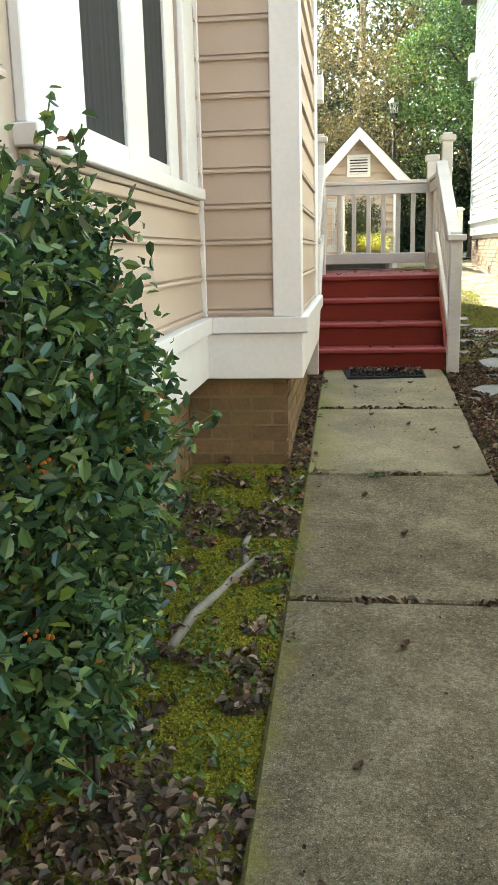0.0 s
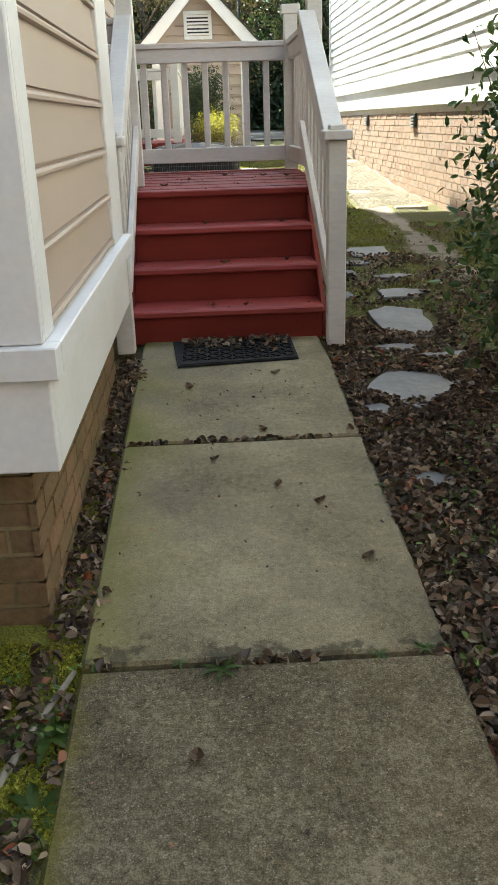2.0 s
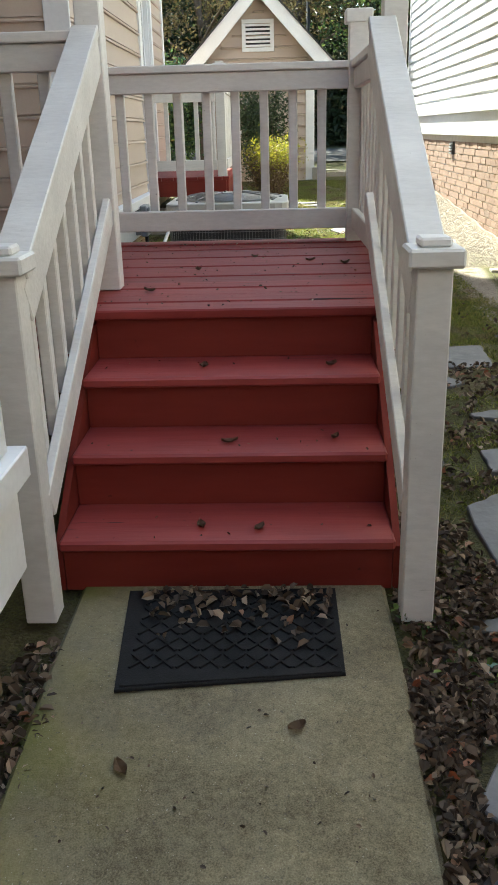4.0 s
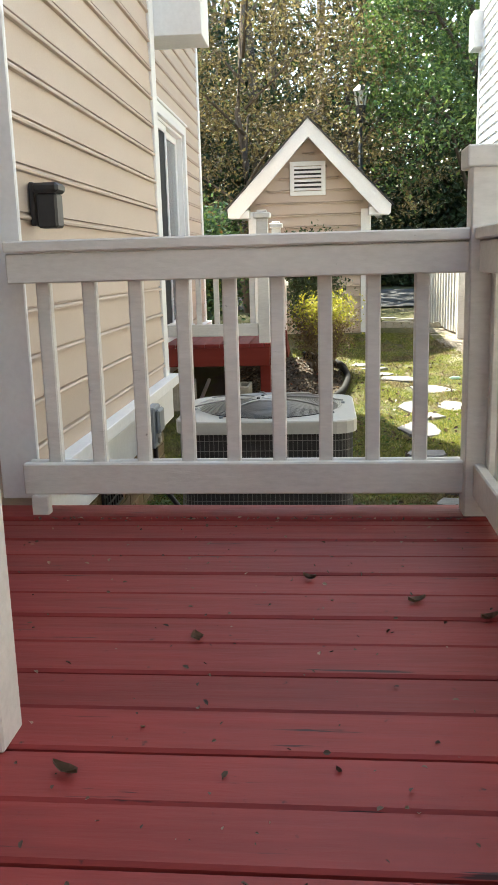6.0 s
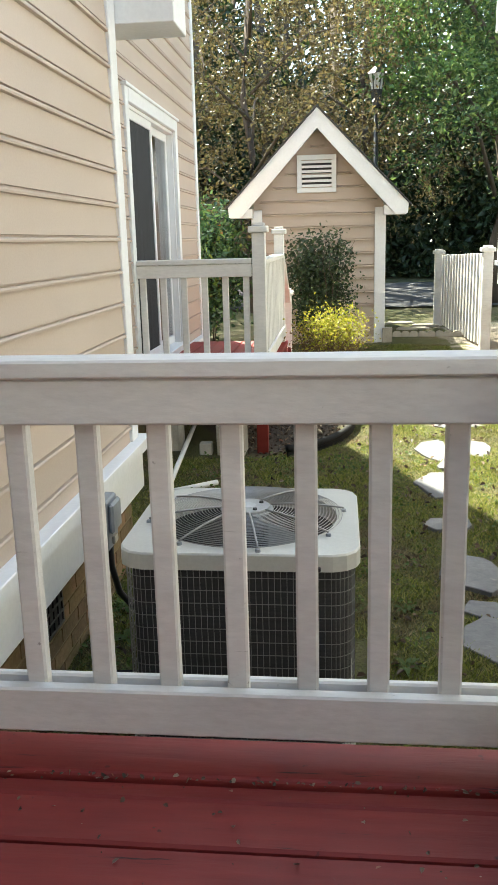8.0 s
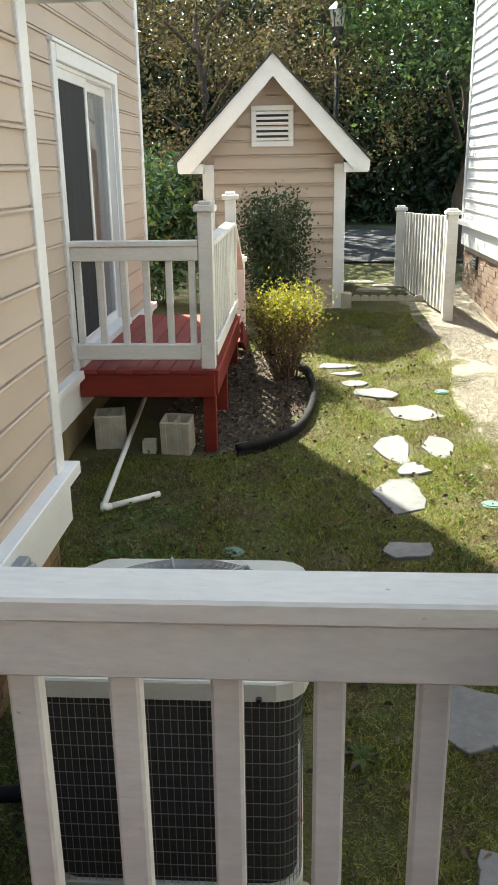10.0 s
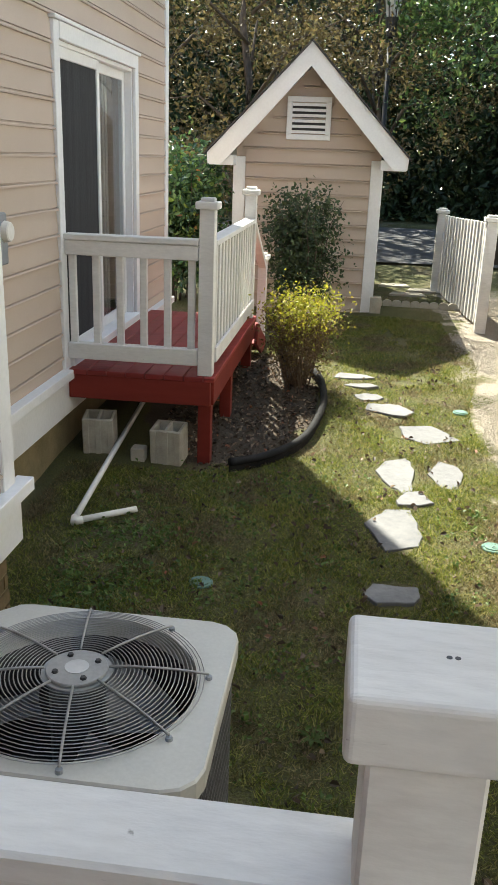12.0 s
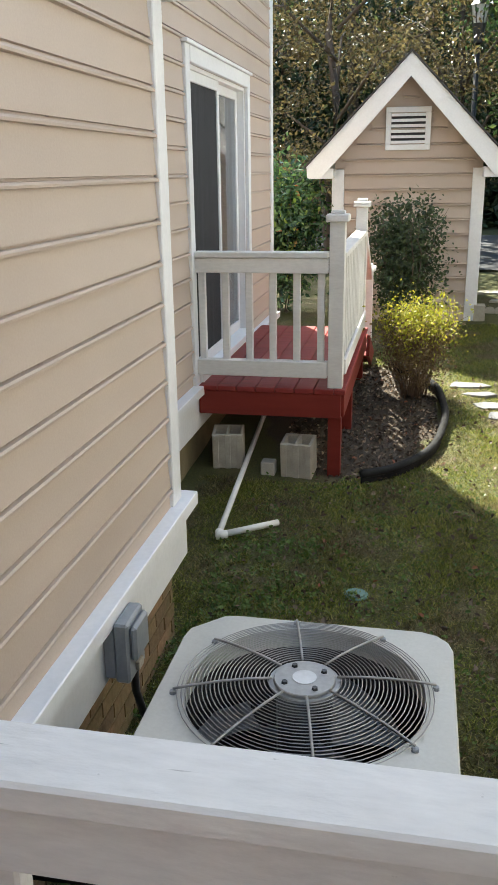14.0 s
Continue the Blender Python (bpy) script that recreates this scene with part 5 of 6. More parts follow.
# ---- plants ----
def limbs(rng, base, height, spread, count, radius, parent, mat, kink=0.12):
    """Tapered limbs from one base; gives the points along their outer parts."""
    tips = []
    for k in range(count):
        a = k * math.tau / count + rng.uniform(-0.4, 0.4)
        out = spread * rng.uniform(0.4, 1.0)
        foot = Vector(base) + Vector((math.cos(a), math.sin(a), 0)) * spread * rng.uniform(0, 0.35)
        pts = []
        for i in range(7):
            t = i / 6
            pts.append(foot + Vector((math.cos(a) * out * t ** 1.3, math.sin(a) * out * t ** 1.3, height * t * rng.uniform(0.92, 1.0))) + Vector(rng.normal(size=3)) * kink * t * 0.4)
        part("limb", tube(pts, radius * rng.uniform(0.6, 1.0), 6, taper=0.25), mat, parent)
        tips += pts[2:]
    return tips


def shrub(name, at, height, spread, stems, leaf, n, size, label, mat, radius=0.012, seed=1, top_only=None, clump=0.16, squash=1.0):
    rng = np.random.default_rng(seed)
    x, y = at
    z = float(ground_z(x, y))
    t = thing(name, (x, y, z), label, "shrub")
    tips = limbs(rng, (x, y, z - 0.03), height * 0.92, spread, stems, radius, t, mat)
    tips = np.array([tuple(p) for p in tips if p.z > z + height * 0.12])
    extra = np.array([x, y, z + height * 0.55]) + rng.normal(size=(stems * 4, 3)) * np.array([spread * 0.45, spread * 0.45, height * 0.2])
    centres = np.concatenate([tips, extra])
    c = centres[rng.integers(0, len(centres), n)] + rng.normal(size=(n, 3)) * clump * np.array([1, 1, squash])
    c = c[(c[:, 2] > z + 0.05) & (np.hypot(np.hypot(c[:, 0] - x, c[:, 1] - y) / (1.35 * spread), (c[:, 2] - z - 0.5 * height) / (0.54 * height)) < rng.uniform(0.82, 1.22, len(c)))]
    cloud("foliage", *leaves(rng, c, *size, 0.2, 0.2, True), leaf, t)
    return t, c, rng


def holly_bush():
    """Upright shoots with leaves set along them, dense inside and loose at the edge."""
    rng = np.random.default_rng(3)
    x, y, z = -0.4, -5.0, float(ground_z(-0.4, -5.0))
    t = thing("holly_bush", (x, y, z), "dense glossy dark green holly bush with orange berries", "shrub")
    limbs(rng, (x, y + 0.05, z - 0.03), 1.2, 0.1, 12, 0.011, t, BARK, 0.05)
    n = 330
    d = rng.normal(size=(n, 3))
    d /= np.linalg.norm(d, axis=1)[:, None]
    c = np.array([x - 0.04, y, z + 0.82]) + d * rng.uniform(0.4, 1.0, (n, 1)) ** 0.5 * np.array([0.24, 0.52, 0.69])
    c = c[(c[:, 2] > z + 0.12) & (c[:, 0] > -0.45)]
    bm = bmesh.new()
    at = []
    for i, k in enumerate(c):
        way = (k - np.array([x - 0.1, y, z + 0.35])) * np.array([0.7, 1, 1]) + rng.normal(size=3) * 0.22 + np.array([0.05, 0, 0.22])
        way /= np.linalg.norm(way)
        long = rng.uniform(0.1, 0.2) if i % 6 else rng.uniform(0.2, 0.32)
        steps = np.linspace(0, long, int(long / 0.011))
        line = k + way * steps[:, None] + np.array([0, 0, -0.5]) * (steps[:, None] ** 2)
        at.append(line + rng.normal(size=line.shape) * 0.016)
        if i % 2 == 0:
            tube([tuple(p) for p in line[::4]] + [tuple(line[-1])], 0.0022, 4, bm)
    tagged(part("shoots", bm, WEED, t), "thin green shoots", kind="stuff")
    p = np.concatenate(at + [c[rng.integers(0, len(c), 9500)] + rng.normal(size=(9500, 3)) * 0.05])
    p = p[(p[:, 2] > z + 0.04) & (p[:, 0] > -0.47)]
    cloud("foliage", *leaves(rng, p, 0.041, 0.021, 0.35, 0.3, True, (0.55, 1.3)), HOLLY, t)
    return t, c, rng


holly, hc, hr = holly_bush()
bm = bmesh.new()
for c in hc[hr.integers(0, len(hc), 34)]:
    for _ in range(9):
        o = Vector(c) + Vector(hr.normal(size=3)) * 0.014
        bmesh.ops.create_icosphere(bm, subdivisions=1, radius=0.005, matrix=Matrix.Translation(o))
tagged(part("berries", bm, BERRY, holly), "clusters of orange berries", kind="stuff")
shrub("side_shrub", (1.8, -1.2), 1.65, 0.38, 16, CANOPY, 9500, (0.046, 0.022), "thin green shrub beside the stepping stones", TWIG, 0.009, 8, clump=0.11)
shrub("side_shrub", (2.05, -2.0), 1.1, 0.36, 12, CANOPY, 4500, (0.046, 0.022), "low green shrub on the leaf litter", TWIG, 0.009, 9, clump=0.12)
spirea, sc, sr = shrub("spirea_shrub", (0.58, 9.25), 0.82, 0.33, 44, BROWNLEAF, 3600, (0.028, 0.015), "twiggy brown shrub with a bright yellow-green top", TWIG, 0.008, 11, clump=0.07)
# Brighter leaves only at the top: the sunlit crown is put into the colour.
top = np.array([0.6, 9.22, 1.05]) + sr.normal(size=(2600, 3)) * np.array([0.15, 0.16, 0.1])
cloud("new_growth", *leaves(sr, top, 0.034, 0.018), LIME, spirea, "bright yellow-green new leaves")
shrub("camellia_shrub", (0.41, 11.55), 1.5, 0.4, 22, SHRUB, 8000, (0.05, 0.026), "rounded dull green shrub against the shed", BARK, 0.012, 12, clump=0.1)
shrub("laurel_shrub", (-1.2, 12.4), 1.9, 0.55, 16, HOLLY, 9000, (0.08, 0.04), "dark green laurel shrub beside the shed", BARK, 0.014, 13, clump=0.2)


def tree(at, height, spread, trunk_r, leaf, n, size, label, seed, lean=(0, 0), low=0.3, clumps=60, clump=0.55, bark=BARK):
    rng = np.random.default_rng(seed)
    x, y = at
    z = float(ground_z(x, y))
    t = thing("tree", (x, y, z), label, "tree")
    pts = [Vector((x + lean[0] * k / 6 + 0.08 * math.sin(k * 2.1 + seed), y + lean[1] * k / 6, z - 0.1 + height * 0.8 * k / 6)) for k in range(7)]
    part("trunk", tube(pts, trunk_r, 10, taper=0.3), bark, t)
    ends = []
    for k in range(11):
        f = low + (1 - low) * k / 11
        b = pts[0].lerp(pts[-1], f)
        a = k * 2.4 + seed
        out = spread * (1.05 - 0.6 * abs(f - 0.5)) * rng.uniform(0.6, 1.0)
        e = b + Vector((math.cos(a) * out, math.sin(a) * out, height * rng.uniform(0.06, 0.2)))
        m = b.lerp(e, 0.5) + Vector((0, 0, height * 0.05))
        part("limb", tube([b, m, e], trunk_r * 0.32, 6, taper=0.2), bark, t)
        ends += [m, e, m.lerp(e, 0.5), b.lerp(e, 0.8)]
    ends = np.array([tuple(e) for e in ends])
    c = ends[rng.integers(0, len(ends), clumps)] + rng.normal(size=(clumps, 3)) * spread * 0.22
    w = rng.uniform(0.4, 1.3, size=clumps)
    pick = rng.integers(0, clumps, n)
    p = c[pick] + rng.normal(size=(n, 3)) * (clump * w[pick])[:, None] * np.array([1, 1, 0.6])
    cloud("crown", *leaves(rng, p, *size, 0.3), leaf, t)


tree((-0.9, 16.2), 7.0, 2.2, 0.1, GOLD, 15000, (0.08, 0.042), "golden-brown leaved tree behind the shed", 21, clumps=95, clump=0.34, low=0.12)
tree((1.2, 19.5), 8.5, 2.4, 0.13, GOLD, 14000, (0.1, 0.05), "tall tree turning gold behind the lamp", 22, clumps=100, clump=0.5, low=0.15)
tree((3.5, 16.9), 9.0, 2.3, 0.16, CANOPY, 24000, (0.1, 0.055), "tall fresh green tree beyond the fence", 23, clumps=130, clump=0.34, low=0.28)
tree((5.2, 21.5), 11, 3.2, 0.2, CANOPY, 16000, (0.13, 0.07), "tall green tree across the lane", 24, clumps=110, clump=0.65, low=0.3)
tree((-3.2, 18.5), 9, 2.8, 0.15, GOLD, 12000, (0.11, 0.055), "brown-leaved tree behind the house", 25, clumps=100, clump=0.55, low=0.15)


def woods():
    rng = np.random.default_rng(40)
    t = thing("woodland", (2, 30, 0.9), "dense dark wood behind the lane", "woods", kind="stuff")
    bm = bmesh.new()
    for k in range(70):
        x, y = rng.uniform(-22, 26), rng.uniform(25, 40)
        z = float(ground_z(x, y))
        tube([(x, y, z - 0.2), (x + rng.normal() * 0.2, y, z + 5), (x + rng.normal() * 0.5, y, z + 13)], rng.uniform(0.1, 0.22), 6, bm, 0.5)
    part("trunks", bm, BARK, t)
    n = 120000
    c = np.stack([rng.uniform(-20, 22, 1500), rng.uniform(24.5, 42, 1500), 0.8 + 14 * rng.uniform(0, 1, 1500) ** 1.25], 1)
    p = c[rng.integers(0, 1500, n)] + rng.normal(size=(n, 3)) * np.array([0.9, 0.7, 0.55])
    low = np.stack([rng.uniform(-12, 14, 60000), rng.uniform(24.2, 29, 60000), 0.9 + 5.5 * rng.uniform(0, 1, 60000) ** 1.4], 1)
    p = p[p[:, 2] > 0.9]
    cloud("leaf_mass", *leaves(rng, p, 0.36, 0.2, 0.2), WOODS, t)
    cloud("understorey", *leaves(rng, low, 0.22, 0.13, 0.2), WOODS, t)


woods()


# ---- ground cover ----
def on_ground(rng, n, x0, x1, y0, y1, lift=0.0):
    x, y = rng.uniform(x0, x1, n), rng.uniform(y0, y1, n)
    return x, y, ground_z(x, y) + lift


def patchy(x, y, s, seed):
    return np.array([noise.noise(Vector((a * s, b * s, seed))) for a, b in zip(x, y)])


def litter():
    rng = np.random.default_rng(50)
    spots = []
    for n, x0, x1, y0, y1, cut in ((8500, -0.6, 0.05, -6.6, -2.4, 0.0), (1300, -0.06, 0.09, -2.5, -0.25, -1), (26000, 0.98, 2.1, -5.2, -0.4, -0.5), (4200, 1.1, 2.3, -0.6, 2.6, -0.1), (6500, 1.0, 1.8, -1.7, 0.5, -0.6), (1200, -1.4, -0.4, -6.6, -4.2, -0.3), (700, 1.7, 2.9, -3, 3.5, 0.0)):
        x, y, z = on_ground(rng, n, x0, x1, y0, y1, 0.012)
        k = patchy(x, y, 2.6, 3.0) + 0.8 * patchy(x, y, 9.0, 5.0) > cut
        spots.append(np.stack([x, y, z + rng.uniform(0, 0.02, n)], 1)[k])
    x, y, z = on_ground(rng, 1500, -0.4, 2.0, 3.5, 10, 0.02)
    spots.append(np.stack([x, y, z], 1))
    for joint in JOINTS[1:]:
        x = rng.uniform(0.05, 0.98, 90)
        y = joint + rng.normal(size=90) * 0.008
        spots.append(np.stack([x, y, rise(y) - 0.002 + rng.uniform(0, 0.006, 90)], 1)[patchy(x, y, 7.0, 2.0) > -0.05])
    m = np.stack([0.26 + 0.55 * rng.uniform(0, 1, 150), -0.02 - np.abs(rng.normal(size=150)) * 0.11, np.full(150, 0.05) + rng.uniform(0, 0.008, 150)], 1)
    spots.append(m[m[:, 1] > -0.42])
    x, y, z = on_ground(rng, 3600, -0.8, 0.78, 7.35, 10.2, 0.008)
    spots.append(np.stack([x, y, z], 1)[np.hypot((x - 0.2) / 0.62, (y - 8.8) / 1.4) < 1])
    spots = np.concatenate(spots)
    keep = np.ones(len(spots), bool)
    for sx, sy, rx, ry in STONES:
        keep &= ((spots[:, 0] - sx) / rx) ** 2 + ((spots[:, 1] - sy) / ry) ** 2 > 0.6
    spots = spots[keep]
    cloud("leaf_litter", *leaves(rng, spots, 0.034, 0.021, 0.66, 0.4, True, (0.4, 1.35)), LITTER, label="dry grey-brown fallen leaves over the soil", category="leaf litter")


litter()


def single_leaves():
    rng = random.Random(7)
    spots = [(0.3, 1.62, 0.758), (0.98, 1.75, 0.758), (0.82, 1.85, 0.758), (0.55, 2.0, 0.758), (0.15, 1.1, 0.758), (0.4, 0.62, 0.572), (0.85, 0.62, 0.572), (0.5, 0.35, 0.386), (0.85, 0.38, 0.386), (0.42, 0.1, 0.2), (0.6, 0.08, 0.2)]
    spots += [(x, y, float(rise(y))) for x, y in ((0.4, -1.5), (0.62, -1.72), (0.75, -1.85), (0.95, -1.28), (0.7, -0.62), (0.34, -2.95), (0.5, -3.4), (0.3, -4.9), (0.45, -4.3), (0.6, -1.25), (0.85, -2.2), (0.3, -0.75), (0.22, -5.3))]
    for x, y, z in spots:
        a, L, W = rng.uniform(0, 6.28), rng.uniform(0.035, 0.06), rng.uniform(0.024, 0.036)
        bm = bmesh.new()
        rows = []
        for i in range(5):
            t = i / 4
            w = W * math.sin(math.pi * min(0.97, 0.06 + 0.94 * t)) * 0.5
            rows.append([bm.verts.new((L * (t - 0.5), s * w, 0.002 + 0.009 * abs(s) + 0.008 * (2 * t - 1) ** 2)) for s in (-1, 0, 1)])
        for r0, r1 in zip(rows, rows[1:]):
            for j in range(2):
                bm.faces.new((r0[j], r0[j + 1], r1[j + 1], r1[j]))
        bmesh.ops.solidify(bm, geom=bm.faces[:], thickness=0.0012)
        bmesh.ops.transform(bm, matrix=pose(x, y, z + 0.001, 0, 0, math.degrees(a)), verts=bm.verts)
        tagged(part("fallen_leaf", bm, DRYLEAF), "single curled brown fallen leaf", "leaf", "single fallen leaves")


single_leaves()


def grass():
    rng = np.random.default_rng(60)
    parts_xy = []
    for n, x0, x1, y0, y1, cut in ((210000, -0.85, 2.2, 2.8, 7.5, -0.55), (110000, 0.2, 2.3, 7.5, 12.0, -0.6), (90000, 1.03, 2.95, -1.5, 4.0, -0.32), (3500, 1.0, 3.0, 12, 16.2, 0.0), (2500, -0.8, 0.2, 9.6, 12.0, -0.3)):
        x, y, z = on_ground(rng, n, x0, x1, y0, y1)
        keep = patchy(x, y, 1.7, 8.0) + 0.6 * patchy(x, y, 8.0, 4.0) > cut
        bed = (np.hypot((x - 0.35) / 0.5, (y - 8.9) / 1.35) > 1) & ~((x < 0.12) & (y > 7.3) & (y < 9.6)) & ((x < 2.15 + 0.1 * np.sin(2 * y)) | ((x > 2.4 + 0.05 * np.sin(3 * y)) & (y < 5))) & ~((x < 0.8) & (x > -0.12) & (y > 3.48) & (y < 4.44))
        keep &= bed
        for sx, sy, rx, ry in STONES:
            keep &= ((x - sx) / rx) ** 2 + ((y - sy) / ry) ** 2 > 0.9
        parts_xy.append(np.stack([x, y, z], 1)[keep])
    p = np.concatenate(parts_xy)
    n = len(p)
    a = rng.uniform(0, 6.28, n)
    h = rng.uniform(0.01, 0.034, n) * (0.75 + 0.6 * np.clip(patchy(p[:, 0], p[:, 1], 3.0, 6.0), -0.5, 0.8))
    w = rng.uniform(0.0025, 0.0055, n)
    lean = rng.normal(size=(n, 2)) * 0.022
    side = np.stack([np.cos(a), np.sin(a), np.zeros(n)], 1) * w[:, None]
    tip = p + np.stack([lean[:, 0], lean[:, 1], h], 1)
    low = p - np.array([0, 0, 0.006])
    verts = np.stack([low - side, low + side, tip], 1).reshape(-1, 3)
    i = np.arange(n) * 3
    cloud("grass", verts.tolist(), np.stack([i, i + 1, i + 2], 1).tolist(), BLADE, label="short patchy green and straw lawn grass", category="grass")


grass()


def weeds():
    rng = np.random.default_rng(70)
    c = []
    for n, x0, x1, y0, y1 in ((260, -0.58, 0.02, -6.2, -2.6), (170, 1.0, 1.7, -3.5, 0.4), (330, -0.45, 1.9, 4.4, 7.4), (240, -0.46, 0.1, 4.35, 6.4), (120, -0.48, -0.12, 2.9, 4.3), (14, 0.0, 0.06, -4.5, -2.6)):
        x, y, z = on_ground(rng, n, x0, x1, y0, y1, 0.02)
        for a, b, d in zip(x, y, z):
            if any(((a - sx) / rx) ** 2 + ((b - sy) / ry) ** 2 < 2.2 for sx, sy, rx, ry in STONES):
                continue
            many = rng.integers(4, 16)
            c.append(np.array([a, b, d]) + rng.normal(size=(many, 3)) * np.array([0.012, 0.012, 0.006]) * (1 + many / 6))
    cloud("weeds", *leaves(rng, np.concatenate(c), 0.022, 0.015, 0.6, 0.2, True, (0.5, 1.4)), WEED, label="small green weeds in the soil and grass", category="weeds")
    x, y, z = on_ground(rng, 90000, -0.5, 0.075, -6.3, -2.5, 0.004)
    bump_up = patchy(x, y, 5.0, 9.0)
    z = z + 0.018 * np.clip(bump_up, -0.1, 1)
    k = patchy(x, y, 2.6, 3.0) + 0.8 * patchy(x, y, 9.0, 5.0) < 0.08
    cloud("moss", *leaves(rng, np.stack([x, y, z], 1)[k], 0.014, 0.009, 0.2, 0.5), MOSS, label="yellow-green moss tufts on the soil", category="moss")


weeds()


def gravel():
    rng = np.random.default_rng(80)
    x, y, z = on_ground(rng, 34000, 2.1, 2.94, 0.4, 12.5, 0.004)
    k = (patchy(x, y, 1.4, 31.0) + 0.5 * (x - 2.45) > -0.2) & ((x < 2.4 + 0.05 * np.sin(3 * y)) | (y > 5.2 + 0.5 * np.sin(9 * x)))
    p = np.stack([x, y, z], 1)[k]
    n = len(p)
    o = np.array([(1, 0, 0), (-0.5, 0.8, 0), (-0.5, -0.8, 0), (0.1, 0.1, 0.7)])
    s = rng.uniform(0.004, 0.011, (n, 1, 1))
    v = (p[:, None, :] + o[None] * s * rng.uniform(0.7, 1.3, (n, 4, 1))).reshape(-1, 3)
    i = np.arange(n)[:, None] * 4
    f = np.concatenate([i + np.array(q) for q in ((0, 1, 3), (1, 2, 3), (2, 0, 3))])
    cloud("gravel", v.tolist(), f.tolist(), PEBBLE, label="pale gravel strip along the brick base", category="gravel")


gravel()


def root(points, r, label):
    ob = thing("tree_root", (points[0][0], points[0][1], float(ground_z(*points[0]))), label, "root", "surface roots")
    part("root", tube([(x, y, float(ground_z(x, y)) + 0.012 + 0.008 * math.sin(9 * y)) for x, y in points], r, 8, taper=0.6), ROOT, ob)


root([(-0.31, -4.3), (-0.27, -4.1), (-0.2, -3.9), (-0.17, -3.75), (-0.1, -3.6)], 0.019, "pale surface root crossing the moss")
root([(-0.14, -3.66), (-0.165, -3.5), (-0.15, -3.4)], 0.017, "short pale root beside the walk")
root([(-0.12, -3.2), (-0.1, -3.0), (-0.04, -2.8), (0.03, -2.62)], 0.012, "thin pale root running toward the walk")
stick = thing("stick", (2.45, 3.2, 0.15), "flat pale board lying on the gravel", "board")
part("board", box(2.45, 2.8, 4.9, 5.0, 0.17, 0.21, 0.006), BLOCK, stick)



def crumbs():
    rng = np.random.default_rng(90)
    x, y = rng.uniform(-0.4, 1.05, 260), rng.uniform(0.76, 2.54, 260)
    deck_bits = np.stack([x, y, np.full(260, 0.762)], 1)
    x = rng.uniform(-0.4, 1.05, 110)
    edge = np.stack([x, 2.545 + rng.normal(size=110) * 0.006, np.full(110, 0.762)], 1)
    x, y = rng.uniform(0.07, 0.96, 420), rng.uniform(-6.4, 0.0, 420)
    walk_bits = np.stack([x, y, rise(y) + 0.003], 1)
    step = [np.stack([rng.uniform(0.02, 0.98, 14), ny + rng.uniform(0.02, 0.24, 14), np.full(14, nz + 0.003)], 1) for ny, nz in NOSE[:3]]
    p = np.concatenate([deck_bits, edge, walk_bits, *step])
    cloud("leaf_crumbs", *leaves(rng, p, 0.011, 0.007, 0.85, 0.25, True, (0.35, 1.5)), LITTER, label="small dry crumbs of leaves and bark on deck and walk", category="debris")


crumbs()


def rosette(x, y, z, r, n, label, tilt=0.5):
    """A low weed: leaves round one root."""
    plant = thing("weed_rosette", (x, y, z), label, "weed", "single weeds")
    rng = random.Random(int(1000 * (x + 7 * y)))
    for k in range(n):
        a = k * math.tau / n + rng.uniform(-0.3, 0.3)
        L, W = r * rng.uniform(0.75, 1.15), r * rng.uniform(0.22, 0.34)
        bm = bmesh.new()
        rows = []
        for i in range(5):
            t = i / 4
            w = W * math.sin(math.pi * min(0.96, 0.08 + 0.9 * t)) * 0.5
            rows.append([bm.verts.new((L * t, side * w, 0.004 + L * tilt * t * (1.2 - t) + 0.15 * w * abs(side))) for side in (-1, 0, 1)])
        for r0, r1 in zip(rows, rows[1:]):
            for j in range(2):
                bm.faces.new((r0[j], r0[j + 1], r1[j + 1], r1[j]))
        bmesh.ops.solidify(bm, geom=bm.faces[:], thickness=0.0008)
        bmesh.ops.transform(bm, matrix=pose(x, y, z, 0, 0, math.degrees(a)), verts=bm.verts)
        part("leaf", bm, WEED, plant)


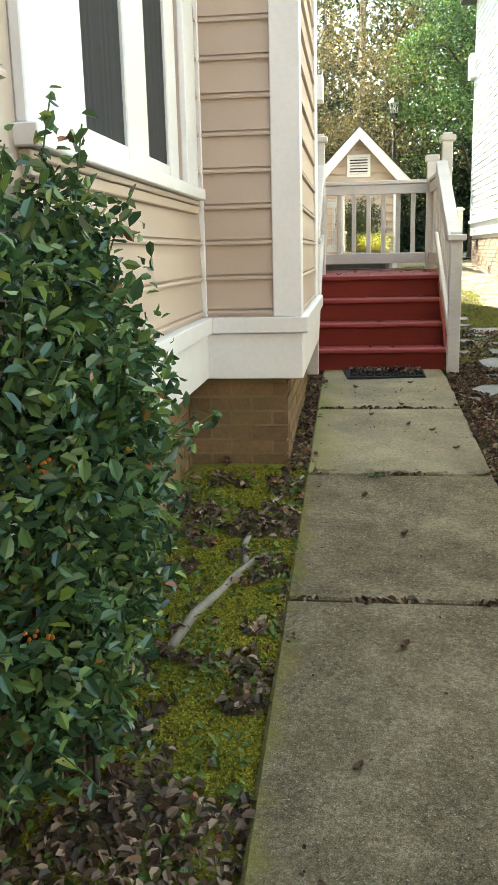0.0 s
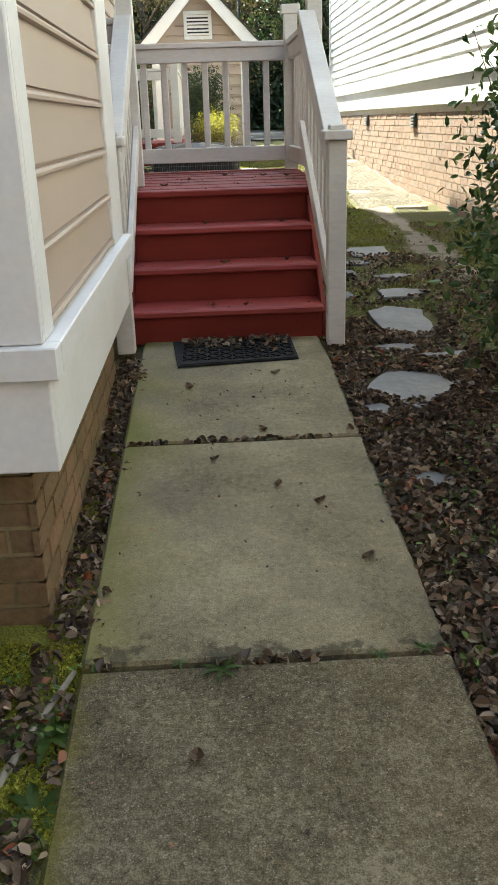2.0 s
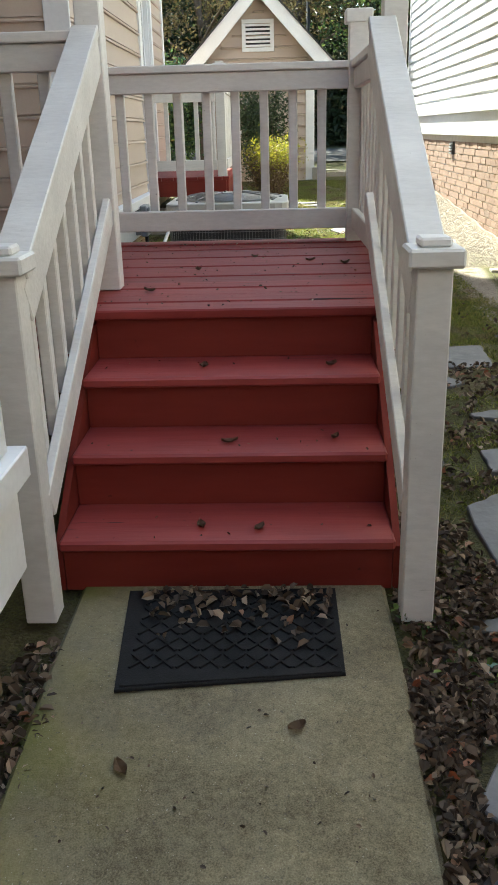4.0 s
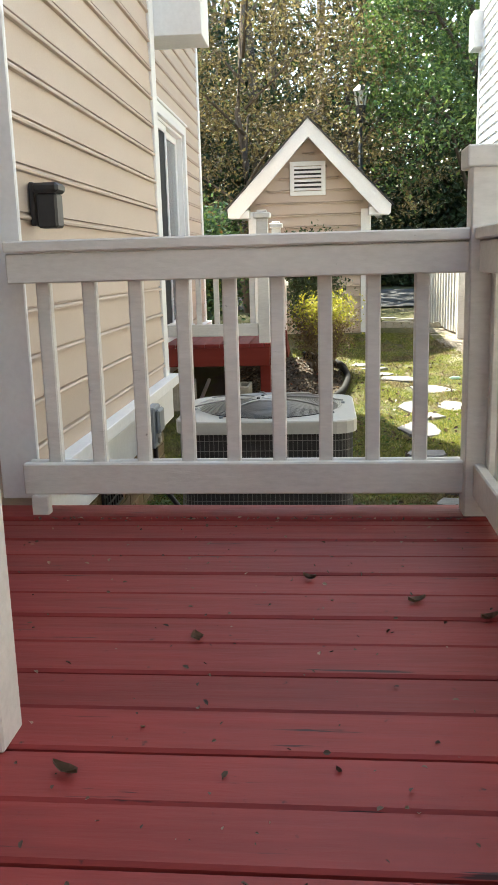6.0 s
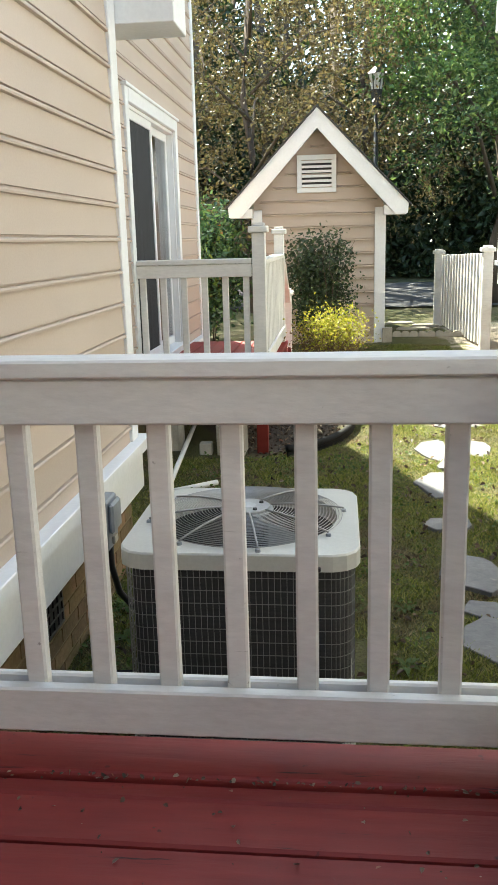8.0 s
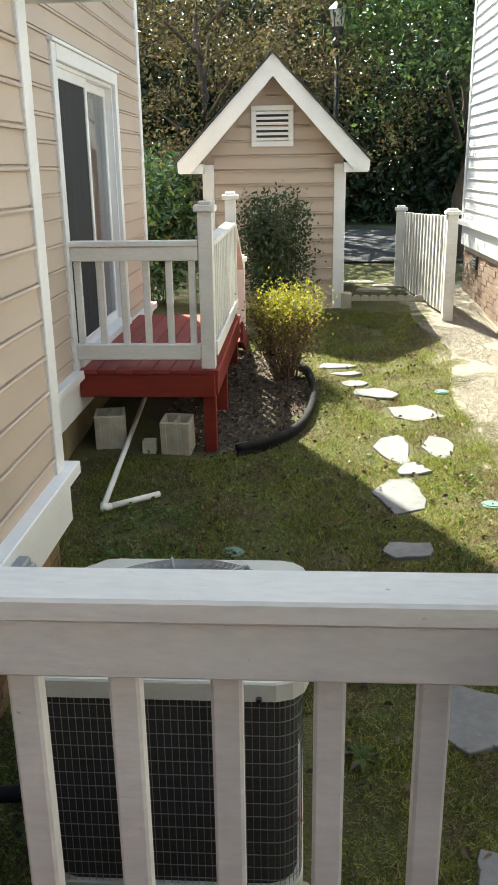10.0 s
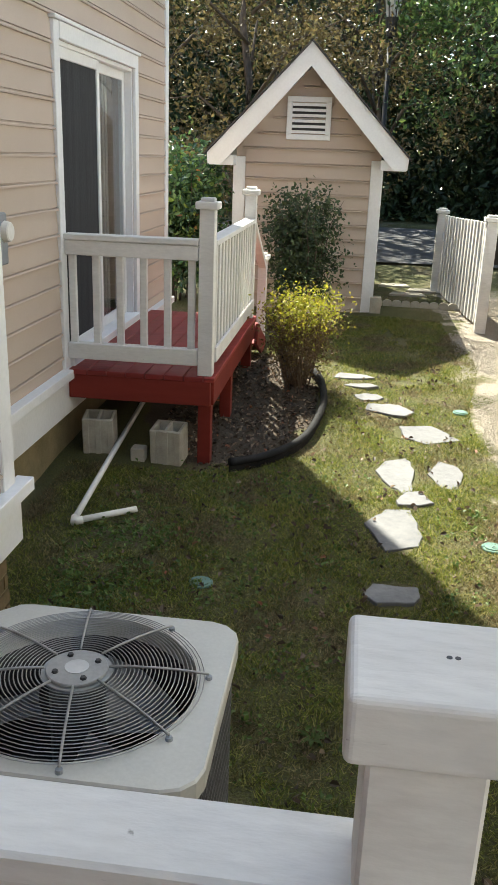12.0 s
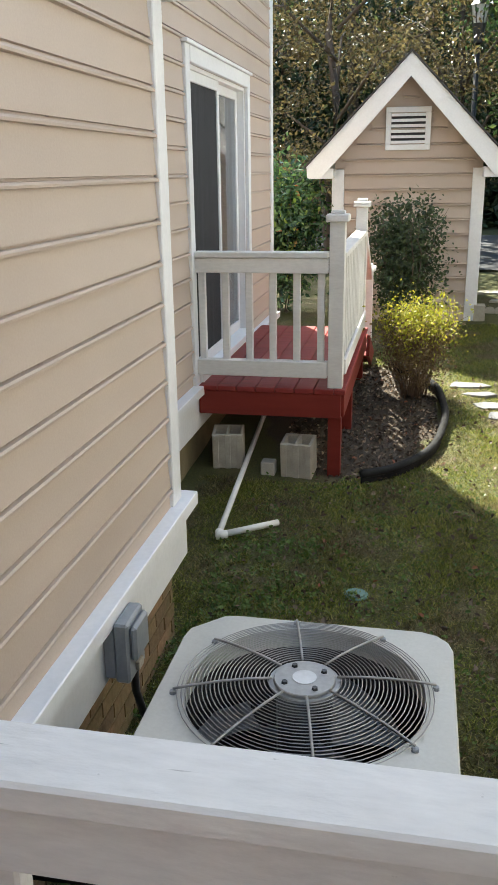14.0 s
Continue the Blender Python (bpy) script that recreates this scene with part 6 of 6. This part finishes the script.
for x, y, r, n in ((0.4, -2.66, 0.055, 7), (0.8, -2.64, 0.032, 6), (0.92, -2.62, 0.036, 6), (0.3, -2.63, 0.03, 5), (0.6, -1.335, 0.025, 5)):
    rosette(x, y, float(rise(y)) - 0.004, r, n, "small green weed growing in the joint of the walk", 0.35)
for x, y, r, n in ((0.0, -2.82, 0.1, 8), (0.01, -3.05, 0.09, 7), (0.0, -3.9, 0.07, 6), (-0.3, -5.35, 0.09, 7), (-0.12, -5.2, 0.06, 6), (0.0, -5.0, 0.06, 6), (-0.33, -3.3, 0.07, 7), (1.04, -1.75, 0.1, 8), (1.08, -0.16, 0.07, 7), (1.1, -2.6, 0.08, 7),
                   (0.95, 4.18, 0.09, 9), (0.98, 4.75, 0.07, 8), (-0.2, 4.9, 0.09, 8), (-0.32, 5.3, 0.09, 8), (0.1, 5.05, 0.08, 8), (-0.1, 5.5, 0.08, 8), (0.5, 5.2, 0.06, 7), (-0.38, 4.75, 0.1, 9), (-0.3, 4.4, 0.1, 9)):
    rosette(x, y, float(ground_z(x, y)), r, n, "broad-leaved green weed in the soil")

scallop = thing("scalloped_edging", (1.9, 12.65, 0.58), "low pale scalloped border across the end of the lawn", "edging")
for k in range(11):
    x = 1.34 + k * 0.115
    z = float(ground_z(x, 12.65))
    o = [(x - 0.055, z - 0.04), (x + 0.055, z - 0.04)] + [(x + 0.055 * math.cos(math.pi * q / 6), z + 0.05 + 0.03 * math.sin(math.pi * q / 6)) for q in range(7)]
    part("scallop", prism(o, 12.63, 12.67), BLOCK, scallop)
for x, y, w in ((1.75, 13.6, 0.5), (1.95, 13.95, 0.4), (1.6, 14.3, 0.45)):
    z = float(ground_z(x, y))
    flat = thing("paving_stone", (x, y, z), "flat pale stone lying beyond the scalloped border", "stone", "loose paving stones")
    part("stone", slab([(x - w / 2, y - 0.1), (x + w / 2, y - 0.13), (x + w / 2 - 0.06, y + 0.12), (x - w / 2 + 0.05, y + 0.1)], z - 0.02, z + 0.03), BLOCK, flat)

socket = thing("wall_socket", (-0.91, 6.55, 1.86), "beige round weatherproof wall fitting on tan siding", "wall socket")
part("plate", box(-0.925, -0.885, 6.4, 6.52, 1.7, 1.98, 0.01), GREYBOX, socket)
bm = cylinder((0, 0, 0), 0.06, 0.052, 0.04, 20, bevel=0.006)
bmesh.ops.transform(bm, matrix=pose(-0.885, 6.47, 1.88, 0, 90, 0), verts=bm.verts)
part("cover", bm, PVC, socket)
